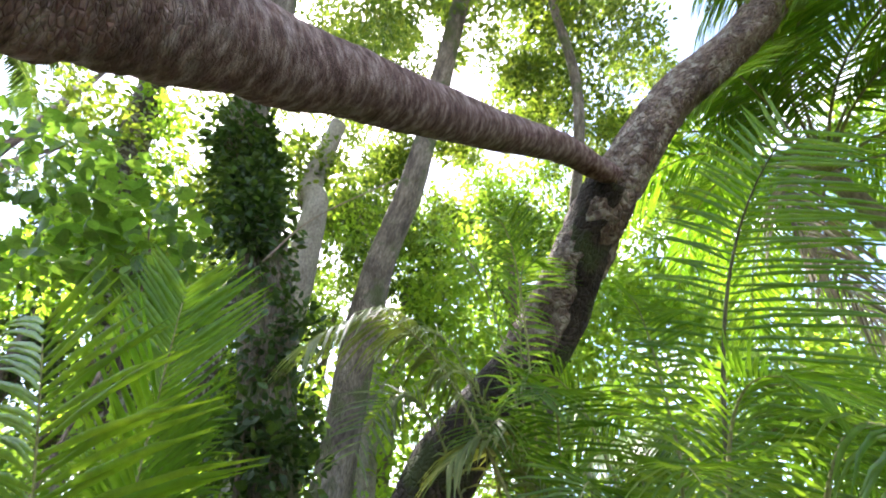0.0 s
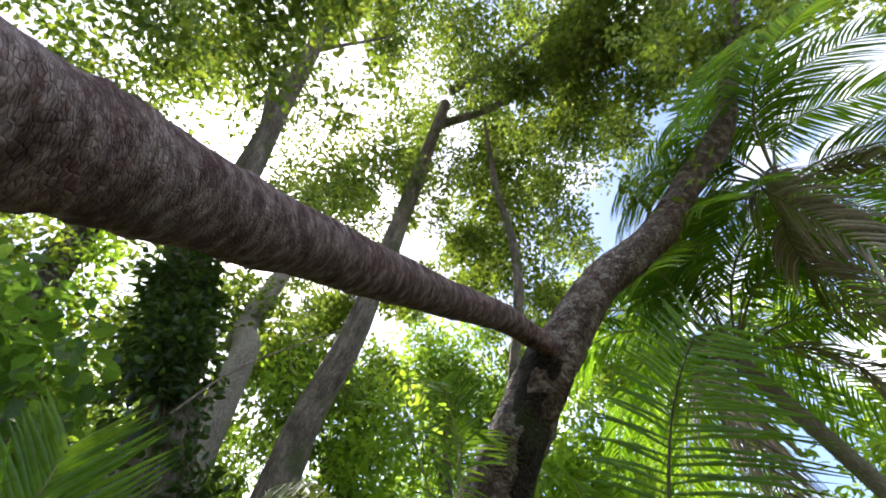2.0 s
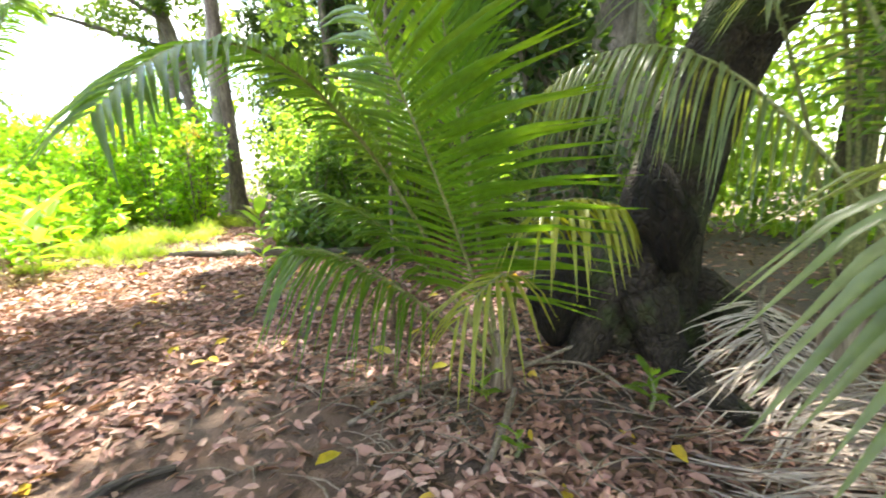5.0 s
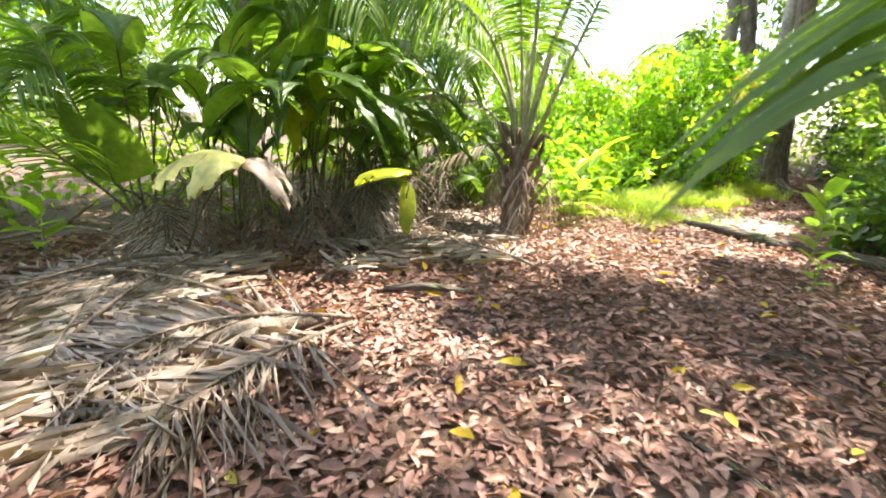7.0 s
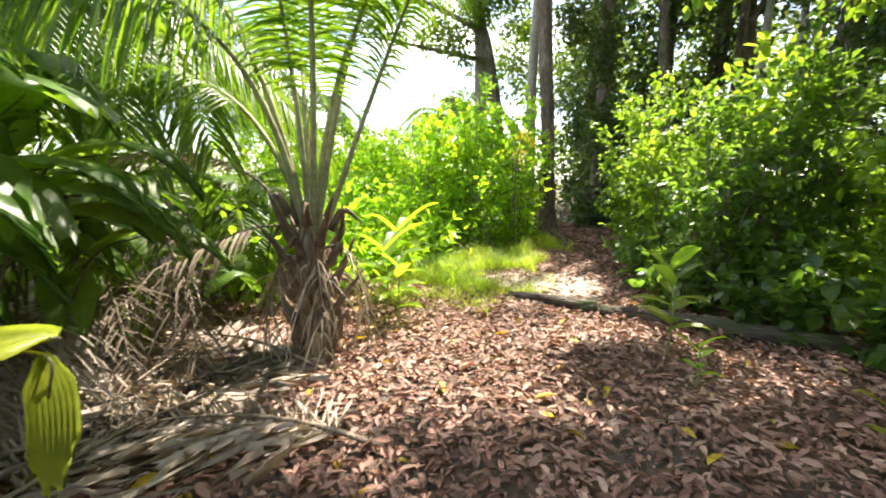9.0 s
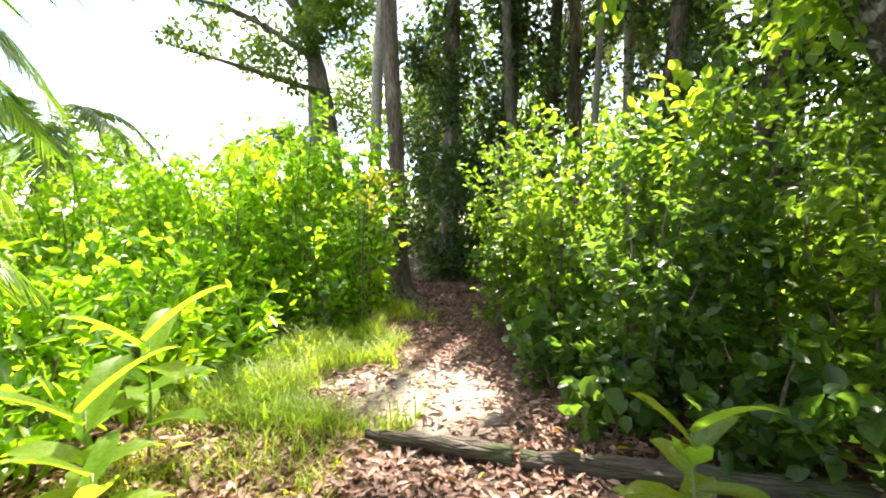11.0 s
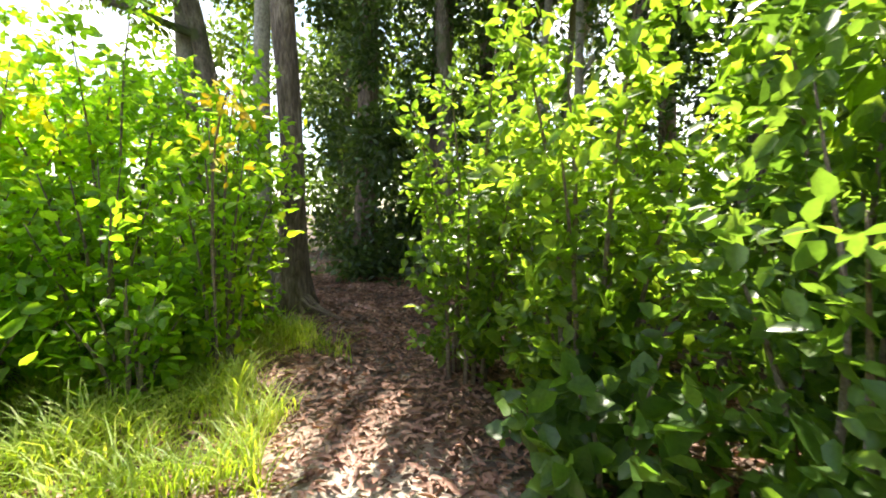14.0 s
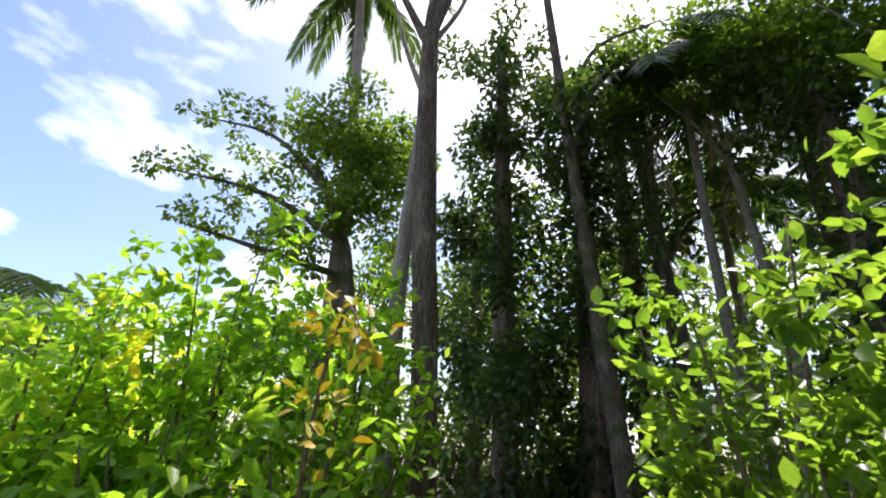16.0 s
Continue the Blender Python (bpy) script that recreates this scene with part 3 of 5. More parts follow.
tree("forest_tree", "slender grey-barked tree forking high in the canopy", [(3.95, 7.05, -0.1), (4.09, 7.24, 2.74), (4.04, 6.90, 5.79), (4.21, 6.26, 8.08), (4.26, 5.49, 11.56), (3.41, 2.97, 16.13)],
     [0.36, 0.3, 0.28, 0.26, 0.24, 0.16], M_BARK_GREY,
     [([(3.68, 3.46, 15.39), (4.58, 2.00, 16.39), (4.98, 0.91, 16.93), (6.43, -2.30, 18.25)], [0.15, 0.12, 0.1, 0.03]), ([(3.28, 2.61, 16.19), (3.84, 0.76, 17.69), (4.37, -1.50, 18.92)], [0.14, 0.1, 0.03])],
     np.vstack([clumps_in((3.15, 1.38, 18.30), (3.8, 3.8, 2.8), 47, 1.00), clumps_in((6.31, 0.15, 17.55), (3.4, 3.4, 2.5), 33, 0.94), clumps_in((3.25, 5.20, 14.64), (2.6, 2.6, 2.8), 25, 0.75)]), M_LEAF_TREE, 20000, 0.15)
tree("lichen_tree", "stout leaning tree with white lichen blotches", [(3.15, 7.5, -0.1), (2.3, 8.3, 1.6), (1.65, 8.75, 3.0), (0.4, 9.2, 5.8), (-0.3, 9.4, 7.6), (-0.9, 9.5, 10.5)],
     [0.34, 0.29, 0.28, 0.33, 0.34, 0.26], M_BARK_LICHEN,
     [([(2.0, 8.5, 2.3), (2.3, 9.0, 4.2), (2.5, 9.6, 7.5)], [0.24, 0.2, 0.12])],
     np.vstack([clumps_in((-0.9, 9.2, 8.0), (1.3, 0.8, 1.8), 14, 0.55), clumps_in((0.3, 8.0, 10.8), (2.5, 2.3, 1.8), 20, 0.72), clumps_in((2.4, 9.8, 8.6), (2.3, 2.3, 1.7), 18, 0.72)]), M_LEAF_TREE, 4200, 0.14)
tree("grey_tree", "thin pale trunk among the vines", [(3.6, 9.2, -0.1), (2.97, 7.83, 7.17), (2.82, 8.24, 8.22), (2.97, 8.20, 10.93)], [0.3, 0.26, 0.24, 0.2], M_BARK_PALE,
     (), clumps_in((2.58, 8.21, 14.57), (3.6, 3.6, 2.8), 33, 1.00), M_LEAF_TREE, 9000, 0.15)
tree("thin_tree", "thin young tree with a light crown", [(8.5, 7.6, -0.1), (8.6, 7.2, 3.5), (6.87, 3.81, 9.69), (5.54, 3.00, 12.92), (4.38, 2.25, 14.97)], [0.16, 0.14, 0.12, 0.1, 0.05], M_BARK_GREY,
     (), np.vstack([clumps_in((6.07, 2.20, 14.97), (3.1, 3.1, 2.8), 30, 0.88), clumps_in((7.74, 3.32, 12.31), (2.9, 2.9, 2.2), 22, 0.81)]), M_LEAF_TREE, 11000, 0.14)

# climbing leaves on the two trunks at the back
vine = thing("climbing_vine", (3.1, 5.5, 0), "dense climbing vine with hanging oval leaves on the trunk", "vine")
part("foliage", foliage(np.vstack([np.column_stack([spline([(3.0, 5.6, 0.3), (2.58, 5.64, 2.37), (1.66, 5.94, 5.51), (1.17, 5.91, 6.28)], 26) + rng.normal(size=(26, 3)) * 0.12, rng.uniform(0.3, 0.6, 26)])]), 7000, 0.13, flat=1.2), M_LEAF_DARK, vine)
vine_b = thing("climbing_vine", (2.0, 8.0, 0), "leafy vine hanging round a lichen-spotted trunk", "vine")
part("foliage", foliage(np.column_stack([spline([(1.2, 8.2, 2.6), (0.4, 8.5, 4.6), (-0.2, 8.7, 6.4), (-0.7, 9.0, 9.3)], 22) + rng.normal(size=(22, 3)) * 0.6, rng.uniform(0.35, 0.7, 22)]), 5600, 0.15, flat=1.2), M_LEAF_BUSH, vine_b)
lit = thing("leafy_sapling", (1.0, 4.6, 0), "sapling with bright rounded leaves before the vine trunk", "sapling")
part("stem", tube([(1.0, 4.6, 0), (1.00, 4.50, 2.85), (0.84, 4.29, 3.43)], [0.015, 0.012, 0.006], 6, 12), M_STICK, lit)
part("foliage", foliage(np.vstack([clumps_in((0.88, 4.26, 3.30), (0.5, 0.35, 0.4), 9, 0.22), clumps_in((0.78, 4.24, 3.25), (0.5, 0.4, 0.5), 8, 0.22), clumps_in((0.10, 4.64, 3.61), (0.6, 0.5, 1.0), 12, 0.3)]), 520, 0.13, wide=0.7), M_LEAF_DEEP_SHADED, lit)
for k in range(5):
    part("vine_stem", tube([(3.05 + 0.1 * k - 0.2, 5.55, 0), np.array((2.56, 5.59, 2.36)) + (0.12 * k - 0.25, 0, 0), np.array((1.66, 5.94, 5.51)) + (0.3 - 0.14 * k, 0, 0)], [0.03, 0.022, 0.014], 7, 20, 0.3), M_BARK_GREY, vine)
for k in range(3):
    part("vine_stem", tube([(2.6 + 0.2 * k, 7.6, 0), (1.6 + 0.1 * k, 8.4, 2.6), (0.3 + 0.1 * k, 8.8, 5.8)], [0.03, 0.022, 0.014], 7, 18, 0.3), M_BARK_GREY, vine_b)
liana = thing("liana", (1.76, 4.56, 3.82), "thin bare liana strung between the trunks", "liana")
part("stem", tube([(1.70, 4.61, 3.76), (2.01, 4.52, 4.44), (2.84, 4.44, 5.59)], [0.012, 0.01, 0.008], 6, 14), M_STICK, liana)

# ---- young palms round the leaning tree ----
palm_a = thing("young_palm", (1.6, 3.5, 0), "young feather palm with arching green fronds in leaf litter", "palm")
PA = (1.6, 3.5, 0.12)
part("stem", tube([(1.6, 3.5, -0.03), (1.6, 3.5, 0.14), (1.59, 3.49, 0.34)], [0.07, 0.06, 0.035], 10, 8, 0.2), M_FIBRE, palm_a)
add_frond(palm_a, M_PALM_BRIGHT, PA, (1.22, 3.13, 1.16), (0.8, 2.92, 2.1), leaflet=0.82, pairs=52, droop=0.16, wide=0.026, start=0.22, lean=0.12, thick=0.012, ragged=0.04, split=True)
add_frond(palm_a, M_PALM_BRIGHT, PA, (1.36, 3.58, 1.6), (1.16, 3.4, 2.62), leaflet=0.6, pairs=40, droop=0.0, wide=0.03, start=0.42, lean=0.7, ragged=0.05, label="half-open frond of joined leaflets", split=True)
add_frond(palm_a, M_PALM_GREY, PA, (1.70, 3.49, 0.97), (1.88, 3.34, 1.63), leaflet=0.34, pairs=26, droop=0.1, wide=0.014, start=0.25, lean=0.2, ragged=0.05, split=True)
add_frond(palm_a, M_PALM_YELLOW, PA, (1.65, 3.23, 0.94), (1.95, 2.95, 1.07), leaflet=0.42, pairs=14, droop=1.0, wide=0.024, start=0.5, lean=0.3, label="yellowing frond with hanging leaflets", split=True)
add_frond(palm_a, M_PALM_YELLOW, PA, (1.56, 3.16, 0.73), (1.26, 2.98, 0.59), leaflet=0.36, pairs=10, droop=0.8, wide=0.024, start=0.5, lean=0.7, split=True)
add_frond(palm_a, M_PALM, (1.55, 3.55, 0.12), (0.93, 3.45, 0.70), (0.52, 3.38, 0.86), leaflet=0.55, pairs=36, droop=0.95, wide=0.02, start=0.25, lean=0.5, split=True)
add_frond(palm_a, M_PALM, (1.55, 3.6, 0.15), (0.73, 3.16, 1.55), (0.28, 2.43, 1.37), leaflet=0.34, pairs=62, droop=0.5, wide=0.022, start=0.3, lean=0.7, split=True)
add_frond(palm_a, M_PALM, PA, (1.46, 3.81, 1.40), (1.45, 3.75, 2.17), leaflet=0.5, pairs=54, droop=0.25, wide=0.024, start=0.3, lean=0.5, split=True)
add_frond(palm_a, M_PALM, PA, (1.11, 3.71, 0.77), (0.60, 3.82, 1.11), leaflet=0.4, pairs=40, droop=0.5, wide=0.024, start=0.3, split=True)

palm_b = thing("young_palm", (3.05, 2.2, 0), "young palm with pale drooping fronds beside the mossy roots", "palm")
PB = (3.05, 2.2, 0.12)
part("stem", tube([(3.05, 2.2, -0.03), (3.05, 2.2, 0.2), (3.04, 2.21, 0.45)], [0.07, 0.06, 0.035], 10, 8, 0.2), M_FIBRE, palm_b)
add_frond(palm_b, M_PALM_GREY, PB, (2.5, 2.98, 1.58), (1.78, 3.36, 1.62), leaflet=0.56, pairs=46, droop=1.1, wide=0.017, start=0.3, lean=0.15, ragged=0.05, split=True)
add_frond(palm_b, M_PALM_GREY, PB, (2.25, 1.91, 1.17), (1.95, 1.68, 1.0), leaflet=0.46, pairs=17, droop=0.6, wide=0.034, start=0.55, lean=0.7, label="fan-shaped frond with broad end leaflets", split=True)
add_frond(palm_b, M_PALM, PB, (2.43, 1.63, 1.16), (2.16, 1.44, 1.05), leaflet=0.45, pairs=20, droop=0.6, wide=0.03, start=0.35, split=True)
add_frond(palm_b, M_PALM_GREY, PB, (2.54, 3.01, 2.48), (1.75, 3.13, 2.43), leaflet=0.45, pairs=48, droop=0.75, wide=0.022, start=0.35, lean=0.6, split=True)

palm_c = thing("young_palm", (3.3, 2.3, 0), "large young palm with broad feathered fronds", "palm")
PC = (3.3, 2.3, 0.3)
part("stem", tube([(3.3, 2.3, -0.03), (3.3, 2.3, 0.4), (3.3, 2.3, 0.8)], [0.13, 0.11, 0.05], 12, 10, 0.25), M_FIBRE, palm_c)
# darker leaflets and dark rib chosen here to imitate backlighting
add_frond(palm_c, M_PALM, PC, (3.36, 1.83, 2.42), (3.02, 1.08, 3.25), leaflet=0.66, pairs=46, droop=0.22, wide=0.022, start=0.25, lean=0.1, roll=1.2, ragged=0.04, thick=0.017, rib=M_STALK, split=True)
add_frond(palm_c, M_PALM, PC, (3.45, 2.2, 2.3), (3.12, 2.1, 2.85), leaflet=0.4, pairs=34, droop=0.2, wide=0.018, start=0.25, lean=0.15, roll=1.0, split=True)
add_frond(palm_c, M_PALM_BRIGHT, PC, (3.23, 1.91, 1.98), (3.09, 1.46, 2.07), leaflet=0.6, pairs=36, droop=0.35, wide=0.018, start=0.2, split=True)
add_frond(palm_c, M_PALM, PC, (3.31, 2.58, 2.21), (2.92, 2.80, 2.44), leaflet=0.5, pairs=36, droop=0.5, wide=0.018, start=0.2, split=True)
add_frond(palm_c, M_PALM, PC, (3.13, 1.58, 1.83), (2.90, 1.27, 1.63), leaflet=0.55, pairs=34, droop=0.4, wide=0.018, start=0.2, lean=0.2)
add_frond(palm_c, M_PALM, PC, (3.10, 2.12, 1.68), (2.76, 1.86, 1.76), leaflet=0.5, pairs=30, droop=0.4, wide=0.016, start=0.2)
add_frond(palm_c, M_PALM_GREY, PC, (3.01, 2.79, 1.90), (2.54, 2.97, 1.97), leaflet=0.45, pairs=45, droop=0.6, wide=0.024, start=0.2)

palm_d = thing("understory_palm", (3.35, 3.15, 0), "understory palm with upright green fronds", "palm")
PD = (3.35, 3.15, 0.35)
part("stem", tube([(3.35, 3.15, -0.03), (3.35, 3.15, 0.3), (3.35, 3.15, 0.7)], [0.14, 0.12, 0.06], 12, 10, 0.25), M_FIBRE, palm_d)
for m_, t_ in (((3.10, 2.85, 3.18), (2.68, 2.81, 3.61)), ((3.04, 3.01, 2.89), (2.47, 3.23, 3.57)), ((3.17, 2.96, 2.78), (3.09, 2.73, 3.47)), ((2.91, 3.20, 2.59), (2.38, 3.54, 2.71)),
               ((2.76, 3.35, 2.29), (2.29, 3.49, 2.06)), ((2.97, 3.04, 2.21), (2.62, 3.22, 2.50)), ((3.03, 2.90, 1.99), (2.72, 2.89, 2.12)), ((3.07, 2.67, 2.03), (2.80, 2.55, 2.27)), ((3.01, 2.49, 1.75), (2.71, 2.43, 1.61))):
    # fronds below x = 3 take the pale leaflet to lift them from silhouette
    add_frond(palm_d, M_PALM_GREY if m_[0] < 3.0 else M_PALM, PD, m_, t_, leaflet=0.46, pairs=34, droop=0.25, wide=0.018, start=0.25, lean=0.2, roll=0.6)


def crown_palm(base, height, lean, n, reach, material, label, leaflet=0.7, trunk_r=0.12, droop=0.5, dead=0, wide=0.035):
    """A grown palm: ringed trunk, a head of arching fronds, some dead and hanging."""
    t = thing("palm_tree", base, label, "palm", "palm trees")
    b = np.array(base, float)
    head = b + np.array([lean[0], lean[1], height])
    part("trunk", tube([b, b + np.array([lean[0] * 0.3, lean[1] * 0.3, height * 0.55]), head], [trunk_r * 1.3, trunk_r, trunk_r * 0.8], 12, 40, 0.06, 0.4, ring_depth=0.02), M_BARK_PALE, t)
    for i in range(n):
        a = i * 2.399 + rng.uniform(-0.2, 0.2)
        el = rng.uniform(-0.1, 1.2)
        d = np.array([math.cos(a), math.sin(a), 0])
        m_ = head + d * reach * 0.5 * math.cos(el * 0.6) + np.array([0, 0, reach * 0.42 * math.sin(el) + 0.1 * reach])
        e_ = head + d * reach * (0.75 + 0.25 * math.cos(el)) + np.array([0, 0, reach * (0.45 * math.sin(el) - 0.4)])
        add_frond(t, material, head, m_, e_, leaflet=leaflet, pairs=59, droop=droop, wide=wide, start=0.18, thick=0.022)
    for i in range(dead):
        a = i * 2.1 + 0.5
        d = np.array([math.cos(a), math.sin(a), 0])
        add_frond(t, M_DEAD_FROND, head, head + d * reach * 0.3 + np.array([0, 0, -0.2 * reach]), head + d * reach * 0.25 + np.array([0, 0, -0.8 * reach]), leaflet=leaflet * 0.8, pairs=40, droop=0.8, wide=0.03, thick=0.02, rib=M_STICK, label="dead hanging frond")
    return t


crown_palm((8.9, 0.1, 0), 5.6, (-2.2, 0.8), 18, 3.0, M_PALM_BRIGHT, "tall feather palm with a full sunlit head and dead fronds", dead=3)
crown_palm((6.9, -1.7, 0), 6.5, (-1.5, 0.95), 15, 2.4, M_PALM, "feather palm with overlapping arching fronds", leaflet=0.65, dead=3)
crown_palm((7.5, 3.4, 0), 2.6, (-0.2, 0.1), 12, 2.6, M_PALM, "low feather palm behind the leaning tree", leaflet=0.7)

# ---- palm beside the path ----
palm_p = thing("path_palm", (-3.27, 5.76, 0), "feather palm with a fibrous stump and long upright leaf stalks", "palm")
part("stump", tube([(-3.27, 5.76, -0.05), (-3.28, 5.77, 0.35), (-3.3, 5.78, 0.8), (-3.31, 5.79, 1.15)], [0.2, 0.15, 0.12, 0.05], 18, 26, 0.35, 0.2, lumps=9), M_FIBRE, palm_p, "ragged brown fibrous stump")
for i in range(34):
    a = i * 2.4
    o = np.array([math.cos(a), math.sin(a), 0])
    h = 0.1 + 0.032 * i
    c0 = np.array([-3.28, 5.77, h]) + o * 0.16
    part("leaf_base", tube([c0, c0 + o * 0.09 + (0, 0, 0.16), c0 + o * (0.1 + 0.07 * (i % 3)) + (0, 0, 0.36 - 0.3 * (i % 2))], [0.038, 0.026, 0.006], 7, 8, 0.3), M_FIBRE, palm_p)
PP = (-3.28, 5.77, 0.75)
for mat_, m_, t_, lf, dr in (
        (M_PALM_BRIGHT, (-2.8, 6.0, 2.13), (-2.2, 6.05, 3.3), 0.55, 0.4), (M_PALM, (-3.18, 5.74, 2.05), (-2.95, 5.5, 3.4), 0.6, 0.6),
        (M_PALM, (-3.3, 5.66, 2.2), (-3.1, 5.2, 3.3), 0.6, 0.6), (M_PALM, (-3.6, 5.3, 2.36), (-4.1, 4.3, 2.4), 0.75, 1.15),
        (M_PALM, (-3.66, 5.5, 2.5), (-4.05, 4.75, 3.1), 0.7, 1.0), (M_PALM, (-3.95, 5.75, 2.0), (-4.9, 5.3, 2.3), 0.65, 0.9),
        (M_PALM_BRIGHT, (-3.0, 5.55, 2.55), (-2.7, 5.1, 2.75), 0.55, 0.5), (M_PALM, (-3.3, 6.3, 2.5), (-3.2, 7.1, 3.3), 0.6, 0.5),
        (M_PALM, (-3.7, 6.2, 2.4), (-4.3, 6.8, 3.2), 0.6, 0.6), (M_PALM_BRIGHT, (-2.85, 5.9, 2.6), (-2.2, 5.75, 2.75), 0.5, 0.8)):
    add_frond(palm_p, mat_, PP, m_, t_, leaflet=lf, pairs=52, droop=dr, wide=0.022, start=0.5, lean=0.35, thick=0.028, rib=M_PETIOLE)
for i in range(6):
    a = i * 1.17 + 0.9
    o = np.array([math.cos(a), math.sin(a), 0])
    add_frond(palm_p, M_DEAD_FROND, (-3.28, 5.77, 0.55 + 0.05 * i), np.array([-3.28, 5.77, 0.62 + 0.04 * i]) + o * 0.3, np.array([-3.28, 5.77, 0.04]) + o * (0.42 + 0.04 * (i % 3)), leaflet=0.26, pairs=11, droop=1.1, wide=0.014, start=0.35, ragged=0.5, thick=0.014, rib=M_STICK, label="withered frond hanging round the stump")
add_frond(palm_p, M_DEAD_FROND, PP, (-3.57, 5.67, 1.06), (-3.95, 5.11, 0.82), leaflet=0.3, pairs=10, droop=0.8, start=0.6, thick=0.02, rib=M_STICK, label="bare dry stalk bent to the ground")
add_frond(palm_p, M_DEAD_FROND, PP, (-4.12, 5.84, 1.51), (-4.77, 5.19, 1.58), leaflet=0.35, pairs=35, droop=0.5, start=0.45, thick=0.018, rib=M_STICK, label="reddish brown dying frond")

# ---- broad-leaved palm clump ----
clump = thing("broadleaf_palm_clump", (-4.5, 3.2, 0), "clump of young palms with wide pleated dark green leaves", "palm")
for i in range(58):
    a = rng.uniform(-2.6, 2.6)
    root = np.array([-4.7, 3.3, 0]) + np.array([rng.uniform(-0.9, 0.4), rng.uniform(-1.3, 1.5), 0])
    out_ = np.array([math.cos(a), math.sin(a), 0])
    rise = rng.uniform(0.8, 2.0)
    b_ = root + out_ * rng.uniform(0.15, 0.45) + np.array([0, 0, rise])
    reach = rng.uniform(0.7, 1.1)
    up_ = rng.uniform(-0.2, 0.7)
    add_blade(clump, M_BROAD, root, b_, b_ + out_ * reach * 0.5 + np.array([0, 0, 0.25 * reach + up_ * 0.3]), b_ + out_ * reach + np.array([0, 0, up_ * reach - 0.3]), rng.uniform(0.28, 0.42), pleats=11, depth=0.009, pointed=i % 3 > 0, cleft=0.0 if i % 3 else 0.4, droop=0.3)
# the leaves that arch out over the litter
for b_, m_, t_, w_ in (
        ((-3.75, 3.7, 1.5), (-3.35, 3.74, 1.5), (-3.0, 3.84, 0.93), 0.26), ((-3.7, 3.9, 1.5), (-3.3, 3.92, 1.48), (-2.96, 4.02, 1.06), 0.24), ((-3.9, 3.6, 1.68), (-3.4, 3.62, 1.66), (-2.98, 3.72, 1.42), 0.22),
        ((-3.75, 4.1, 1.4), (-3.4, 4.3, 1.5), (-3.0, 4.42, 1.2), 0.24), ((-3.65, 4.2, 1.3), (-3.3, 4.4, 1.36), (-2.95, 4.55, 1.02), 0.22), ((-3.8, 4.35, 1.45), (-3.45, 4.6, 1.6), (-3.1, 4.75, 1.3), 0.24),
        ((-3.9, 3.8, 1.75), (-3.5, 3.95, 1.95), (-3.1, 4.05, 1.8), 0.2), ((-4.0, 3.5, 1.7), (-3.8, 3.55, 2.05), (-3.6, 3.65, 2.35), 0.24), ((-4.0, 3.4, 1.4), (-3.7, 3.2, 1.6), (-3.35, 3.05, 1.35), 0.26),
        ((-3.7, 4.5, 1.0), (-3.4, 4.7, 1.15), (-3.05, 4.85, 0.9), 0.22), ((-4.0, 3.0, 1.5), (-3.75, 2.75, 1.75), (-3.45, 2.5, 1.6), 0.26), ((-3.9, 3.9, 1.2), (-3.6, 4.0, 1.25), (-3.25, 4.15, 0.85), 0.22)):
    add_blade(clump, M_BROAD, (b_[0] - 0.55, b_[1] - 0.1, 0.0), b_, m_, t_, w_ * 1.45, pleats=12, depth=0.009, pointed=True, droop=0.35, label="glossy arching pleated leaf")
ROOT = (-4.37, 2.89, 0.00)
add_blade(clump, M_BROAD, ROOT, (-4.18, 2.96, 0.96), (-4.19, 2.99, 1.45), (-4.13, 3.03, 1.97), 0.32, cleft=0.1)
add_blade(clump, M_BROAD_LIME, ROOT, (-3.97, 3.38, 0.97), (-3.92, 3.42, 1.42), (-3.84, 3.40, 1.83), 0.5, cleft=0.45, label="sunlit lime green notched blade")
add_blade(clump, M_BROAD, (-4.28, 3.49, 0.00), (-3.89, 3.64, 1.43), (-3.43, 3.93, 1.49), (-3.02, 4.03, 1.05), 0.45, cleft=0.2, droop=0.4)
add_blade(clump, M_BROAD, (-4.28, 3.49, 0.00), (-4.02, 3.82, 1.79), (-3.51, 4.14, 1.88), (-3.12, 4.42, 1.60), 0.4, cleft=0.2, droop=0.4)
add_blade(clump, M_BROAD, (-4.39, 3.78, 0.00), (-3.88, 4.35, 1.14), (-3.43, 4.53, 1.27), (-2.98, 4.60, 0.99), 0.4, cleft=0.3, droop=0.4)
add_blade(clump, M_BROAD, (-5.19, 2.20, 0.00), (-4.13, 1.89, 0.72), (-3.96, 1.83, 1.12), (-3.75, 1.66, 1.45), 0.6, cleft=0.3, droop=0.3)
add_blade(clump, M_BROAD, (-5.19, 2.20, 0.00), (-4.47, 2.46, 1.34), (-4.38, 2.16, 1.54), (-4.07, 1.83, 1.39), 0.5, cleft=0.3, droop=0.3)
add_blade(clump, M_BROAD_CREAM, (-4.11, 2.29, 0.00), (-3.40, 2.71, 0.94), (-3.35, 2.43, 0.98), (-3.20, 2.16, 0.60), 0.55, cleft=0.55, droop=0.5, label="bleached pale yellow forked leaf")
add_blade(clump, M_DEAD_FROND, (-4.21, 2.80, 0.00), (-3.50, 2.75, 0.92), (-3.35, 2.92, 0.89), (-3.10, 3.12, 0.43), 0.3, cleft=0.5, droop=0.6, label="dry brown hanging leaf")
add_blade(clump, M_BROAD_LIME, (-4.28, 3.49, 0.00), (-2.73, 3.89, 0.87), (-2.85, 3.70, 0.89), (-2.93, 3.49, 0.79), 0.28, cleft=0.0, droop=0.4, label="lime green folded leaf")
